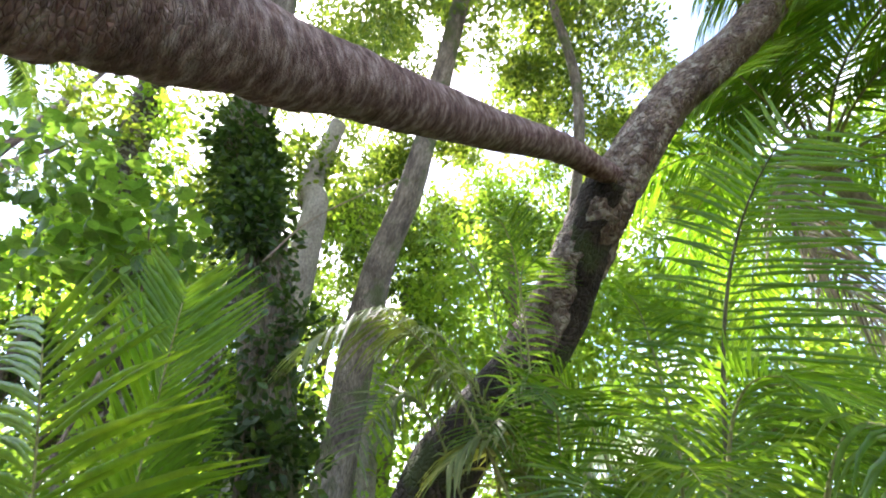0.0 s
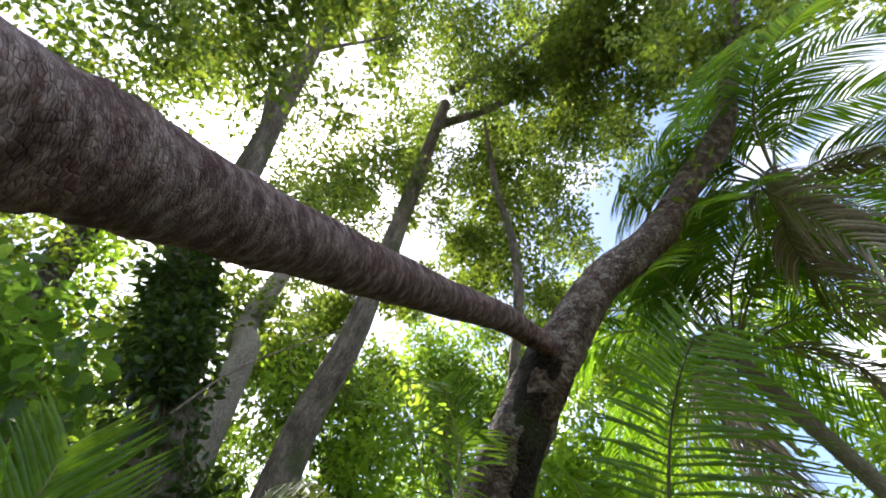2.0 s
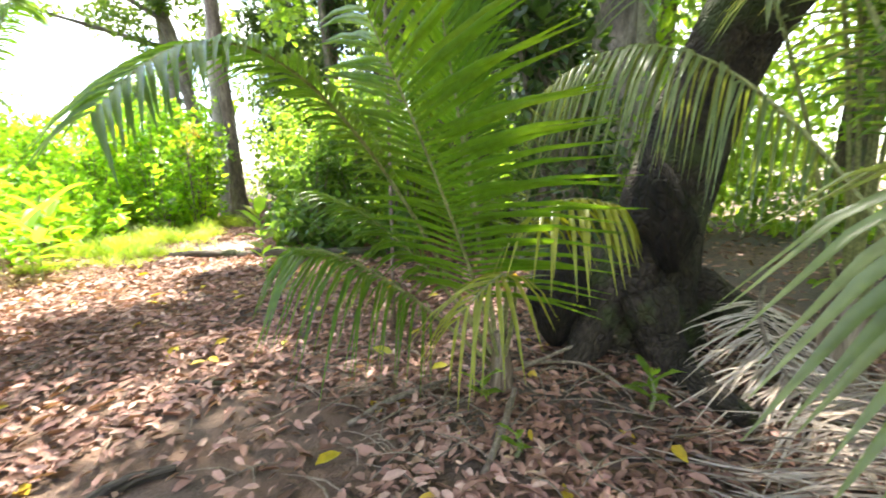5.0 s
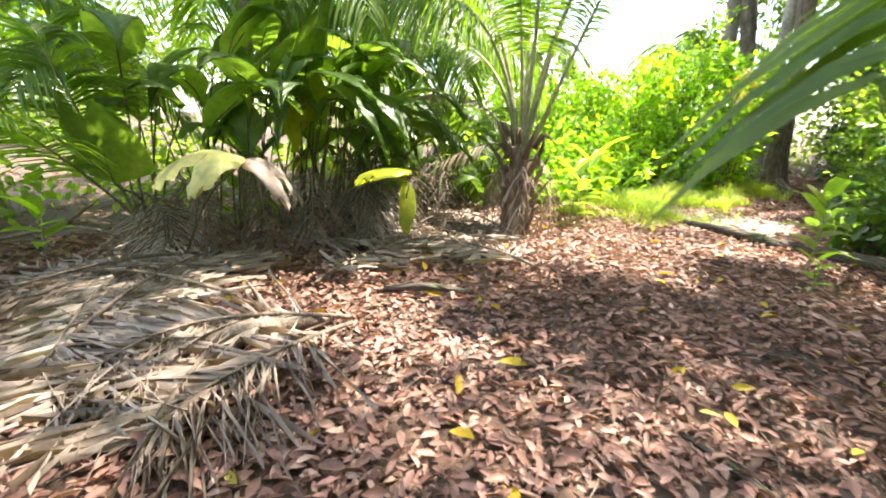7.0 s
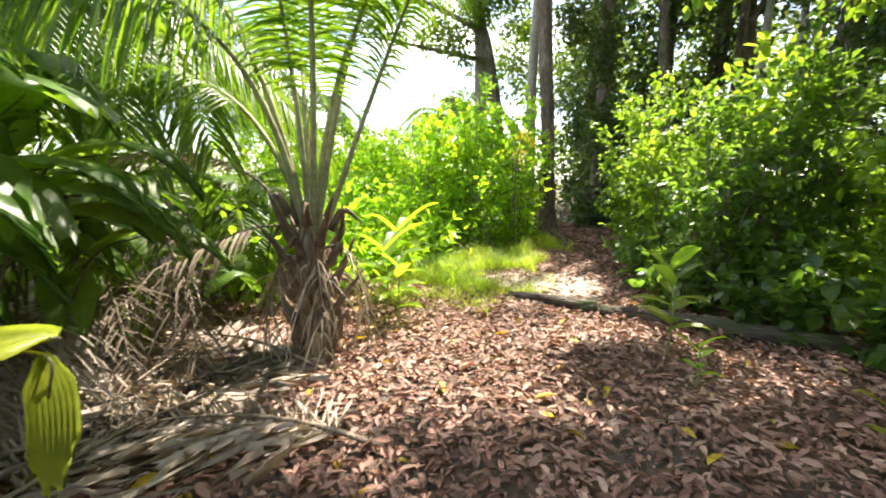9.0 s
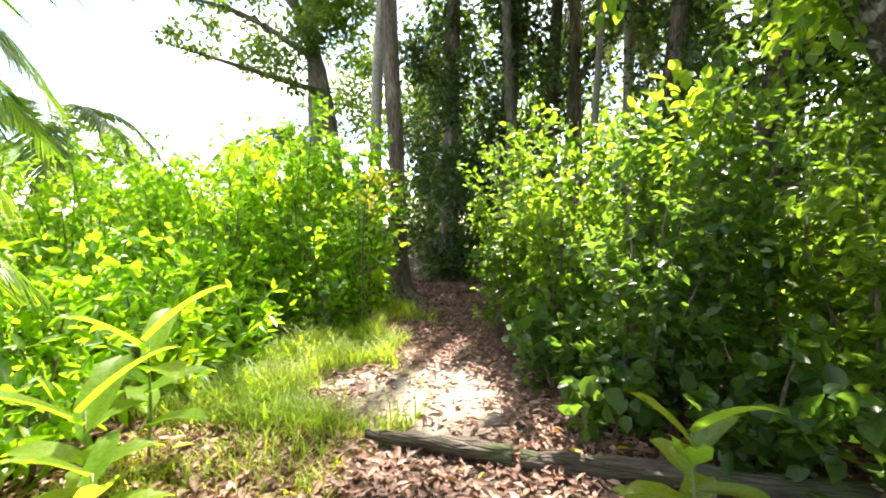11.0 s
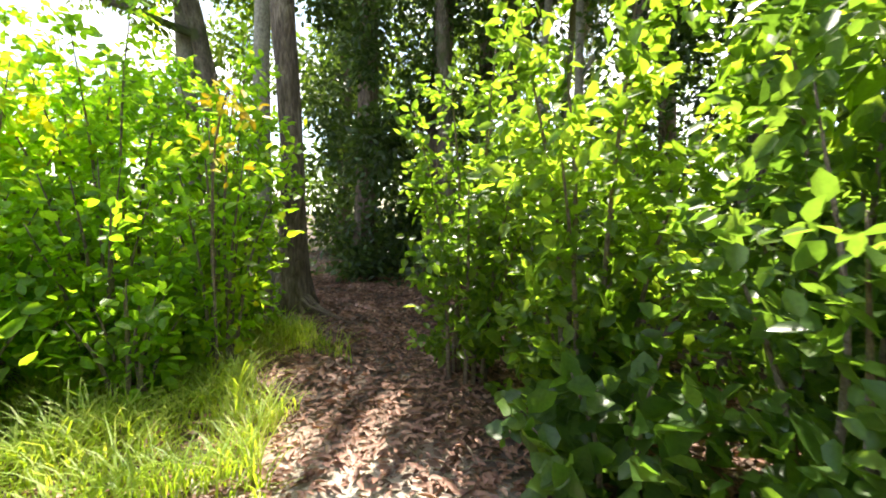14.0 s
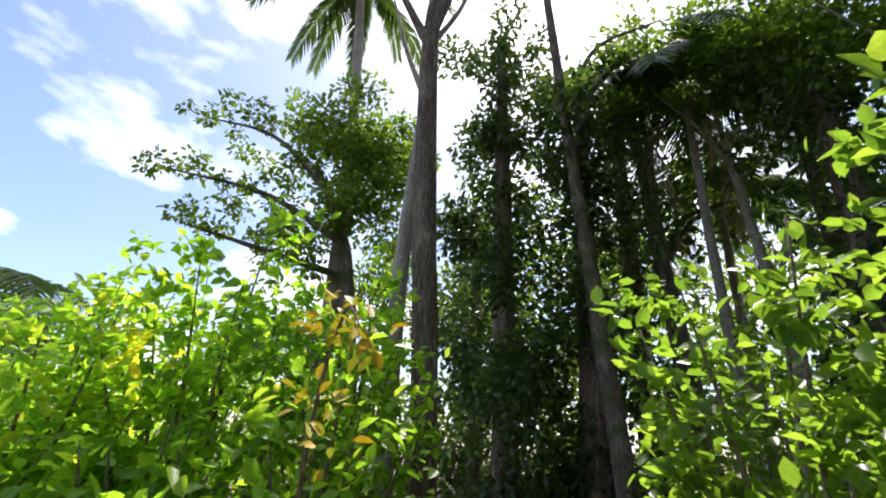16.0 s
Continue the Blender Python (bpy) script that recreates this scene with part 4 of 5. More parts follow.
add_blade(clump, M_BROAD_LIME, (-4.39, 3.78, 0.00), (-2.75, 3.85, 0.83), (-2.67, 3.83, 0.61), (-2.61, 3.77, 0.39), 0.14, cleft=0.0, label="lime green hanging leaf tip")
for m_, t_ in (((-4.06, 1.71, 1.42), (-4.21, 1.55, 1.92)), ((-4.65, 1.86, 1.79), (-4.02, 1.43, 1.44)), ((-5.04, 2.14, 1.95), (-5.02, 1.48, 1.87)), ((-3.83, 1.50, 1.09), (-3.57, 1.21, 1.26))):
    add_frond(clump, M_PALM_BRIGHT, (-5.3, 2.0, 0.2), m_, t_, leaflet=0.55, pairs=54, droop=0.5, wide=0.03, start=0.25)

clump_b = thing("broadleaf_palm_clump", (-5.4, 5.6, 0), "shaded clump of broad pleated palm leaves behind the path palm", "palm")
for i in range(30):
    a = rng.uniform(-3.1, 3.1)
    root = np.array([-5.4, 5.6, 0]) + np.array([rng.uniform(-0.8, 0.9), rng.uniform(-1.0, 1.2), 0])
    out_ = np.array([math.cos(a), math.sin(a), 0])
    b_ = root + out_ * rng.uniform(0.1, 0.35) + np.array([0, 0, rng.uniform(0.25, 1.1)])
    reach = rng.uniform(0.5, 0.9)
    up_ = rng.uniform(-0.15, 0.7)
    add_blade(clump_b, M_BROAD if i % 6 else M_BROAD_LIME, root, b_, b_ + out_ * reach * 0.5 + np.array([0, 0, 0.28 * reach + up_ * 0.3]), b_ + out_ * reach + np.array([0, 0, up_ * reach - 0.25]), rng.uniform(0.22, 0.36), cleft=rng.uniform(0.1, 0.5), droop=0.3)

# ---- bushes ----
def bush(name, base, height, radius, n, material, size, label, lean=(0, 0), stems=7, foot=0.25, wide=0.62):
    """A many-stemmed shrub: bowed stems, side twigs and leaves set along them."""
    t = thing(name, (*base, 0), label, "bush", "bushes along the path")
    p, d = [], []
    for i in range(stems):
        a = i * 2.399 + rng.uniform(-0.4, 0.4)
        k = math.sqrt((i + 0.6) / stems)
        end = np.array([base[0] + lean[0] + math.cos(a) * radius * k, base[1] + lean[1] + math.sin(a) * radius * k, height * (1.02 - 0.42 * k * k) * rng.uniform(0.88, 1.08)])
        root = np.array([base[0] + math.cos(a) * radius * 0.22, base[1] + math.sin(a) * radius * 0.22, -0.03])
        midp = root * 0.45 + end * 0.55 + np.array([-math.cos(a), -math.sin(a), 0]) * radius * 0.14
        part("stem", tube([root, midp, end], [0.022, 0.014, 0.004], 6, 14), M_STICK, t)
        line = spline([root, midp, end], 40)
        for j in range(int(9 + height * 4)):
            s = foot + (1 - foot) * (j + rng.random()) / (9 + height * 4)
            o = line[int(s * 39)]
            way = unit(np.array([math.cos(a + rng.normal() * 1.2), math.sin(a + rng.normal() * 1.2), rng.uniform(0.0, 0.9)]))
            ln = rng.uniform(0.25, 0.55) * (0.5 + radius * 0.5)
            m = max(4, int(n / stems / (9 + height * 4)))
            q = rng.random(m)
            p.append(o + way * (q * ln)[:, None] + rng.normal(size=(m, 3)) * 0.035 - np.array([0, 0, 0.1]) * (q**2 * ln)[:, None])
            d.append(way * 0.7 + rng.normal(size=(m, 3)) * 0.8 + (0, 0, -0.1))
    p, d = np.concatenate(p), np.concatenate(d)
    keep = p[:, 2] > 0.03
    p, d = p[keep], d[keep]
    up = unit(rng.normal(size=p.shape) * 0.6 + (0, -0.2, 1))
    part("foliage", leaves(p, d, up, size * rng.uniform(0.55, 1.3, len(p)), wide, droop=0.25), material, t)
    return t


LB = "sunlit bush with bright yellow-green oval leaves"
for x, y, h, r, n in ((-3.6, 12.6, 3.4, 0.75, 3800), (-4.5, 12.1, 3.5, 0.9, 4200), (-5.5, 11.8, 3.1, 0.9, 3800), (-6.6, 11.7, 2.9, 1.0, 3600), (-5.2, 12.8, 3.4, 1.1, 3000), (-7.7, 11.6, 2.8, 1.2, 3400), (-9.2, 11.4, 2.9, 1.3, 3400), (-5.3, 10.5, 1.3, 0.7, 1500), (-3.35, 11.6, 2.4, 0.5, 1300), (-4.1, 11.3, 1.9, 0.55, 1300), (-5.1, 11.1, 2.0, 0.6, 1400), (-6.1, 10.9, 1.9, 0.65, 1400), (-7.2, 10.7, 1.9, 0.7, 1400), (-8.4, 10.5, 1.9, 0.8, 1400), (-3.7, 10.9, 1.0, 0.4, 500), (-4.6, 10.6, 1.1, 0.45, 600), (-6.6, 10.0, 1.1, 0.5, 700), (-7.8, 9.8, 1.2, 0.6, 700), (-6.9, 13.3, 3.2, 1.4, 2600), (-11, 11.5, 3.0, 1.5, 2600), (-5.6, 9.3, 1.1, 0.6, 1000), (-9.5, 14.5, 3.6, 1.8, 2600)):
    bush("bush", (x, y), h, r, int(n * 0.95), M_LEAF_BRIGHT, 0.1, LB, stems=10, foot=0.08)
RB = "dense green bush with rounded leaves beside the path"
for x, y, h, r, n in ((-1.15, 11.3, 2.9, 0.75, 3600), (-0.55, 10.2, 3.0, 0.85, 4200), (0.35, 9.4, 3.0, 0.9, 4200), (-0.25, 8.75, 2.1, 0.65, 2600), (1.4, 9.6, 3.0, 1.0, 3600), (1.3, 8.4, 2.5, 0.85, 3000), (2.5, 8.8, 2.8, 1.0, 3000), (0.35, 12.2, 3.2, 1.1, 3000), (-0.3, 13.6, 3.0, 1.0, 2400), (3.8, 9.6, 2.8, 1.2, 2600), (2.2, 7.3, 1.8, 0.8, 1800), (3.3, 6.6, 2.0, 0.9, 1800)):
    # bushes in this box get the deeper leaf colour in place of shade
    bush("bush", (x, y), h, r, int(n * 0.95), M_LEAF_DEEP_SHADED if -0.4 < x < 1.5 and 8.5 < y < 9.7 else M_LEAF_BUSH, 0.095, RB, stems=9, foot=0.08)
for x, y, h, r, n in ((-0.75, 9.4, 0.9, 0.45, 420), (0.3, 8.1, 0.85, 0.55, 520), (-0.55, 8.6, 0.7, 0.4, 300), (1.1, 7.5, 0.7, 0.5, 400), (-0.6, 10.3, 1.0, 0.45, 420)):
    bush("low_shrub", (x, y), h, r, n, M_LEAF_DEEP_SHADED, 0.14, "low shrub with broad rounded leaves at the path edge", stems=5, foot=0.1, wide=0.75)
for x, y, h, r, n in ((-4.3, 9.7, 0.9, 0.45, 420), (-5.0, 9.3, 1.2, 0.55, 620), (-4.9, 10.2, 1.3, 0.55, 620), (-5.9, 9.9, 1.5, 0.6, 700), (-5.7, 8.9, 1.0, 0.5, 500), (-6.9, 9.4, 1.3, 0.6, 600), (-3.8, 11.8, 1.0, 0.5, 620), (-4.7, 11.2, 1.1, 0.6, 700), (-5.8, 10.9, 1.2, 0.6, 700), (-4.4, 8.9, 0.8, 0.5, 420), (-5.0, 8.3, 0.8, 0.5, 400), (-4.3, 7.6, 0.7, 0.4, 260), (-5.8, 7.4, 1.1, 0.6, 420), (-6.4, 8.2, 0.9, 0.6, 420)):
    bush("low_shrub", (x, y), h, r, n, M_LEAF_BRIGHT, 0.16, "low sunlit weeds with long light green leaves", stems=6, foot=0.1, wide=0.4)


def seedling(base, height, n, size, material, label, wide=0.36):
    t = thing("seedling", base, label, "seedling", "seedlings in the litter")
    b = np.array(base, float)
    part("stem", tube([b, b + (0.02, 0, height * 0.5), b + (0.0, 0.02, height)], [0.012, 0.009, 0.005], 6, 8), M_PETIOLE, t)
    for i in range(n):
        a, h = i * 2.399, height * (0.3 + 0.7 * i / max(1, n - 1))
        d = np.array([math.cos(a), math.sin(a), 0.9 if i > n * 0.6 else 0.35])
        o = b + np.array([0, 0, h])
        s = size * rng.uniform(0.75, 1.15)
        part("leaf", blade(o, o + d * s * 0.5, o + d * s * 0.9 - np.array([0, 0, 0.2 * s]), s * wide, pleats=3, depth=0.003), material, t)


seedling((-0.69, 7.04, 0.00), 0.72, 11, 0.34, M_LEAF_BUSH, "young sapling with long pale green leaves")
seedling((0.24, 8.10, 0.00), 0.4, 7, 0.24, M_LEAF_BUSH, "small green seedling by the log")
seedling((1.45, 3.35, 0.00), 0.12, 6, 0.13, M_LEAF_BUSH, "tiny green seedling in the litter")
seedling((2.28, 3.13, 0.00), 0.2, 8, 0.16, M_LEAF_BUSH, "small rosette of green leaves by a root")
seedling((1.51, 2.89, 0.00), 0.1, 5, 0.1, M_LEAF_BUSH, "tiny green seedling in the litter")
seedling((-4.82, 1.28, 0.00), 0.4, 6, 0.3, M_LEAF_BRIGHT, "young plant with upright light green leaves")
seedling((-3.06, 6.67, 0.00), 0.6, 8, 0.3, M_LEAF_BRIGHT, "broad-leaved weed at the grass edge")
seedling((-3.37, 6.96, 0.00), 0.7, 9, 0.4, M_LEAF_BRIGHT, "weed with long arching leaves beside the palm")
seedling((-3.69, 7.74, 0.00), 0.8, 9, 0.5, M_LEAF_BRIGHT, "weed with long arching leaves beside the palm")
seedling((-0.52, 6.50, 0.00), 0.3, 6, 0.2, M_LEAF_BRIGHT, "small green weed on the litter")
seedling((0.35, 5.95, 0.00), 0.25, 6, 0.25, M_PALM_YELLOW, "small yellow-green weed on the litter")

spray = thing("autumn_spray", (-3.05, 11.0, 0), "drooping spray of yellow and orange leaves on the bush", "branch")
part("stem", tube([(-3.25, 11.3, 0.0), (-3.2, 11.1, 1.6), (-2.95, 10.7, 2.2), (-2.8, 10.55, 2.1)], [0.014, 0.011, 0.007, 0.003], 6, 14), M_STICK, spray)
part("foliage", foliage([(-2.9, 10.62, 2.15, 0.16), (-2.78, 10.55, 2.08, 0.13), (-3.02, 10.75, 2.22, 0.14), (-3.1, 10.9, 1.9, 0.14), (-2.95, 10.7, 1.7, 0.12)], 90, 0.075), M_YELLOW, spray)

# ---- tall trees at the path's end and beyond ----
tree("tall_tree", "tall straight tree with dark furrowed bark beside the path", [(-3.25, 14.1, -0.1), (-3.3, 14.15, 2.2), (-3.5, 14.3, 5), (-3.7, 14.6, 9), (-3.5, 15, 13), (-3.4, 15.4, 18)], [0.22, 0.17, 0.165, 0.15, 0.1, 0.05], M_BARK_DARK,
     [([(-3.7, 14.6, 8.8), (-3.2, 14.7, 10.5), (-2.3, 15, 12.5)], [0.12, 0.09, 0.03]), ([(-3.65, 14.5, 8.2), (-4.3, 14.6, 9.8), (-4.9, 15, 11.5)], [0.1, 0.07, 0.03])],
     clumps_in((-3.4, 16.8, 14.5), (1.6, 1.6, 1.0), 9, 0.4), M_LEAF_FAR, 500, 0.13, flare=0.6)
root_ = thing("tree_root", (-3.0, 13.9, 0), "surface root spreading from the tall tree onto the path", "root")
part("wood", tube([(-3.2, 14.05, 0.28), (-2.85, 13.75, 0.07), (-2.45, 13.5, -0.02)], [0.12, 0.08, 0.03], 10, 14, 0.25), M_BARK_DARK, root_)
tree("second_tree", "grey tree close behind the tall one", [(-4.0, 15.3, -0.1), (-4.05, 15.3, 4), (-3.9, 15.5, 9), (-3.8, 15.6, 15)], [0.17, 0.13, 0.11, 0.05], M_BARK_PALE,
     [([(-3.95, 15.4, 8.0), (-4.5, 15.5, 9.6), (-5.0, 15.6, 11.6)], [0.07, 0.05, 0.02]), ([(-3.87, 15.5, 9.6), (-3.3, 15.7, 11.0), (-2.9, 15.8, 12.8)], [0.07, 0.05, 0.02])])
tree("spreading_tree", "spreading tree with loose branches of rounded dark leaves against the sky", [(-6.6, 20.5, -0.1), (-6.8, 20.4, 4), (-7.4, 20, 7.5), (-8.4, 19.6, 9.6)], [0.3, 0.25, 0.2, 0.1], M_BARK_GREY,
     [([(-7.2, 20, 7), (-9.4, 19, 8.2), (-12, 18, 8.6)], [0.12, 0.08, 0.02]), ([(-7.0, 20.2, 6), (-9.5, 19.2, 6.6), (-11.3, 18.4, 7.0)], [0.12, 0.08, 0.02]), ([(-7.5, 20, 8.2), (-9.8, 19.4, 10.6), (-12.0, 18.7, 11.1)], [0.11, 0.07, 0.02])],
     np.vstack([np.column_stack([spline([(-7.5, 19.8, 7.4), (-9.6, 19, 8.3), (-12.2, 17.9, 8.8)], 22) + rng.normal(size=(22, 3)) * 0.35, rng.uniform(0.25, 0.5, 22)]),
                np.column_stack([spline([(-7.4, 20, 6.2), (-9.5, 19.2, 6.8), (-11.4, 18.4, 7.1)], 18) + rng.normal(size=(18, 3)) * 0.35, rng.uniform(0.25, 0.5, 18)]),
                clumps_in((-7.0, 20.2, 8.0), (2.4, 2.3, 4.2), 36, 0.9), clumps_in((-8.2, 20.2, 10.6), (3.2, 2.0, 2.2), 30, 0.62), np.column_stack([spline([(-7.6, 20, 9.2), (-9.8, 19.4, 10.8), (-12.2, 18.6, 11.2)], 20) + rng.normal(size=(20, 3)) * 0.4, rng.uniform(0.25, 0.5, 20)])]), M_LEAF_FAR, 15000, 0.19)


def ivy_tree(base, height, radius, n, size, label, lean=(0, 0), bark=M_BARK_DARK):
    t = thing("ivy_tree", base, label, "tree")
    b = np.array(base, float)
    line = spline([b, b + np.array([lean[0] * 0.4, lean[1] * 0.4, height * 0.5]), b + np.array([*lean, height])], 30)
    part("trunk", tube([line[0], line[15], line[-1]], [0.3, 0.22, 0.12], 12, 24, 0.15, 0.4), bark, t)
    c = np.repeat(line[1:], 2, axis=0)
    c = c + rng.normal(size=c.shape) * radius * 0.5
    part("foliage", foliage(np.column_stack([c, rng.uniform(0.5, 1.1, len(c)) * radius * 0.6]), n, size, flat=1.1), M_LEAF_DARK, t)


ivy_tree((-2.5, 18.4, 0), 13, 1.15, 11000, 0.18, "tall tree smothered in dark climbing foliage")
ivy_tree((-1.0, 17.2, 0), 10, 1.05, 8500, 0.17, "tree smothered in dark climbing foliage", (0.4, 0.2))
ivy_tree((0.6, 20.0, 0), 13, 1.3, 7500, 0.19, "tall tree smothered in dark climbing foliage", (0.3, 0))
ivy_tree((-3.6, 23.5, 0), 10, 1.3, 6000, 0.2, "tree smothered in dark climbing foliage")
ivy_tree((3.2, 13.2, 0), 6.5, 0.9, 4200, 0.15, "shaded tree hung with dark leafy climbers", (0.5, 0.2))
ivy_tree((2.3, 15.2, 0), 8.0, 1.0, 5200, 0.16, "shaded slim tree hung with dark leafy climbers", (0.4, 0.0))
ivy_tree((5.0, 11.6, 0), 7.0, 1.1, 4600, 0.15, "leaning shaded tree hung with dark climbers", (-0.8, 0.4))
for i, (x, y, h, r, lx, ly) in enumerate(((0.9, 18.5, 11, 0.12, 0.3, 0.2), (2.2, 16.6, 9, 0.1, -0.2, 0.4), (3.4, 17.5, 11, 0.16, 0.6, 0), (1.6, 19.5, 12, 0.2, -0.5, 0), (4.6, 14.5, 9, 0.14, 0.4, 0.5), (5.6, 18.5, 12, 0.2, -0.8, 0), (-0.6, 16.6, 17, 0.13, -0.9, 0.3), (3.6, 14.0, 8, 0.09, 0.5, 0.1), (6.8, 15.0, 10, 0.2, 0.2, 0.2), (7.5, 11.5, 10, 0.2, 0.3, 0.1), (6.2, 9.6, 10, 0.22, -0.4, 0.3), (9.5, 8.5, 11, 0.2, 0.2, 0))):
    tree("forest_tree", "slim forest tree with mottled grey bark and airy crown", [(x, y, -0.1), (x + lx * 0.5, y + ly * 0.5, h * 0.45), (x + lx, y + ly, h)], [r * 1.3, r, r * 0.5], (M_BARK_GREY, M_BARK_PALE, M_BARK_DARK)[i % 3],
         [([(x + lx * 0.5, y + ly * 0.5, h * 0.5), (x + lx * 0.5 + 0.8, y + 0.3, h * 0.62), (x + 1.9, y + 0.2, h * 0.66)], [r * 0.5, r * 0.4, r * 0.15]), ([(x + lx * 0.8, y + ly * 0.8, h * 0.75), (x - 0.7, y, h * 0.85), (x - 1.5, y, h * 0.98)], [r * 0.4, r * 0.3, r * 0.1])],
         np.vstack([clumps_in((x + lx, y + ly, h), (2.3, 2.3, 2.1), 19, 0.72), clumps_in((x + 1.2, y, h * 0.68), (1.2, 1.2, 0.8), 7, 0.45)]), M_LEAF_FAR, 3600 if x > 1 else 500, 0.16, seg=12, rings=24)
shade_plants = []
for i in range(46):
    x, y = rng.uniform(-3.2, 1.6), rng.uniform(16.0, 20.5)
    if abs(x + 1.7) < 0.5 and y < 17:
        continue
    shade_plants.append((x, y, rng.uniform(0.15, 1.5), rng.uniform(0.35, 0.7)))
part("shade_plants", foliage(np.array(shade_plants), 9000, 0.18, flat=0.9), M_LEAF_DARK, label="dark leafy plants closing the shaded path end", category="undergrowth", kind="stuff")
# the next three palms wear the dark leaf colour to look backlit
crown_palm((3.2, 20.5, 0), 8.2, (0.2, 0), 14, 3.0, M_LEAF_DARK, "tall palm with a ragged head among the trees", dead=3, wide=0.06)
crown_palm((-7.4, 20.5, 0), 19.0, (-1.0, -0.2), 16, 4.2, M_LEAF_DARK, "very tall slim palm with drooping fronds coloured dark as if backlit", droop=0.9, wide=0.08, trunk_r=0.22)
crown_palm((1.3, 17.0, 0), 8.6, (0.2, 0), 13, 2.6, M_LEAF_DARK, "tall slender palm with a drooping head", dead=2, trunk_r=0.09, wide=0.05)
crown_palm((-9.0, 21.0, 0), 3.2, (0.3, 0), 13, 3.2, M_PALM, "squat palm with broad arching fronds beyond the bushes", wide=0.06)
crown_palm((-13.0, 15.5, 0), 2.8, (0.3, 0), 12, 3.2, M_PALM, "squat palm with arching fronds beyond the bushes", wide=0.06)
crown_palm((-6.6, 6.0, 0), 2.6, (0, 0), 16, 2.6, M_PALM, "low palm with dark crowded fronds behind the path palm", leaflet=0.65, droop=0.9)
crown_palm((-6.4, 3.4, 0), 3.0, (0.3, 0.2), 16, 2.7, M_PALM, "palm with dark arching fronds over the clump", leaflet=0.7, droop=0.9)
crown_palm((-9.5, 9.0, 0), 3.4, (0.2, 0), 14, 2.8, M_PALM, "palm with arching fronds beyond the weeds", leaflet=0.7, wide=0.045)
crown_palm((-6.3, 7.3, 0), 0.8, (0, 0), 12, 1.9, M_PALM, "low palm with crowded arching fronds beside the weeds", leaflet=0.5)
crown_palm((-8.8, 4.0, 0), 3.6, (0, 0), 14, 2.8, M_PALM, "low palm with crowded fronds behind the clump", leaflet=0.7)
crown_palm((-7.0, 0.6, 0), 1.8, (0, 0), 13, 2.5, M_PALM_BRIGHT, "low sunlit palm behind the clump", leaflet=0.65)

# ---- woods all round ----
woods = []
for i in range(150):
    a = i / 150 * 2 * math.pi
    azim = math.degrees(math.atan2(-math.cos(a), math.sin(a)))
    far = rng.uniform(19, 30)
    x, y = -1 + math.cos(a) * far, 6 + math.sin(a) * far
    high = 10.0
    if 15 < azim < 80:
        high = 3.6
    elif 80 <= azim < 110:
        high = 6.0
    for k in range(int(high * 0.9)):
        woods.append((x + rng.normal() * 1.2, y + rng.normal() * 1.2, rng.uniform(0.3, high), rng.uniform(0.8, 1.7)))
for i in range(110):
    woods.append((rng.uniform(-6.5, 9), rng.uniform(21.5, 28), rng.uniform(0.3, 9.5), rng.uniform(0.7, 1.5)))
part("far_woods", foliage(np.array(woods), 76000, 0.32, flat=0.8), M_LEAF_FAR, label="dense mixed woods closing the view all round", category="woods", kind="stuff")
under = []
for i in range(420):
    x, y = rng.uniform(-14, 12), rng.uniform(-8, 26)
    if (-3.2 < x < 0.9 and y < 24) or (-5.0 < x < 5.2 and -1 < y < 8.5) or (-12 < x < -3 and 8.6 < y < 10.5) or (-4.8 < x < -1 and y > 12):
        continue
    h = rng.uniform(0.3, 1.1) if x < -3 else rng.uniform(0.3, 1.9)
    under.append((x, y, h * 0.55, h * 0.7))
part("undergrowth", foliage(np.array(under), 34000, 0.17, flat=0.8), M_LEAF_BUSH, label="low mixed green undergrowth between the trees", category="undergrowth", kind="stuff")
# the first clump, at (2.7, 12.5, 9.6), is added to shade the right bushes
canopy = np.vstack([clumps_in((2.7, 12.5, 9.6), (1.9, 1.3, 1.2), 15, 0.7), clumps_in((-2.24, 6.28, 9.43), (2.0, 2.0, 1.5), 14, 0.6), clumps_in((-1.0, 7.6, 6.6), (1.4, 0.8, 1.4), 5, 0.4), clumps_in((1.2, 8.8, 6.6), (1.4, 0.9, 1.2), 14, 0.55), clumps_in((-1.6, 2.0, 8.6), (3.7, 3.0, 1.6), 33, 0.72), clumps_in((4.2, 10.5, 9.5), (4.2, 3.4, 2.0), 18, 0.7), clumps_in((-4.5, 4.5, 7.6), (1.8, 1.8, 1.0), 13, 0.60)])
roof = []
for i in range(1400):
    turn, lift, far = rng.uniform(-58, 150), rng.uniform(38, 89), rng.uniform(13, 24)
    d_ = far * math.cos(math.radians(lift))
    x, y, z = 1 + d_ * math.sin(math.radians(turn)), 1.2 + d_ * math.cos(math.radians(turn)), 1.4 + far * math.sin(math.radians(lift))
    thin = noise.noise(Vector((x * 0.23, y * 0.23, z * 0.23 + 4)))
    if (y > 4.5 and x < 2.4) or (y > 5.5 and x < -0.8) or thin < 0.02 or (85 < turn < 135 and lift < 62) or rng.random() > 0.6 * math.cos(math.radians(lift)) + 0.25:
        continue
    roof.append((x, y, z, rng.uniform(0.45, 1.0)))
part("high_canopy", foliage(np.array(roof), 76000, 0.18), M_LEAF_TREE, label="high leafy tree canopy broken by bright sky gaps", category="canopy", kind="stuff")
part("high_canopy", foliage(canopy, 14000, 0.15), M_LEAF_TREE, label="high leafy canopy with sky gaps, one clump added to shade the bushes", category="canopy", kind="stuff")

mid = []
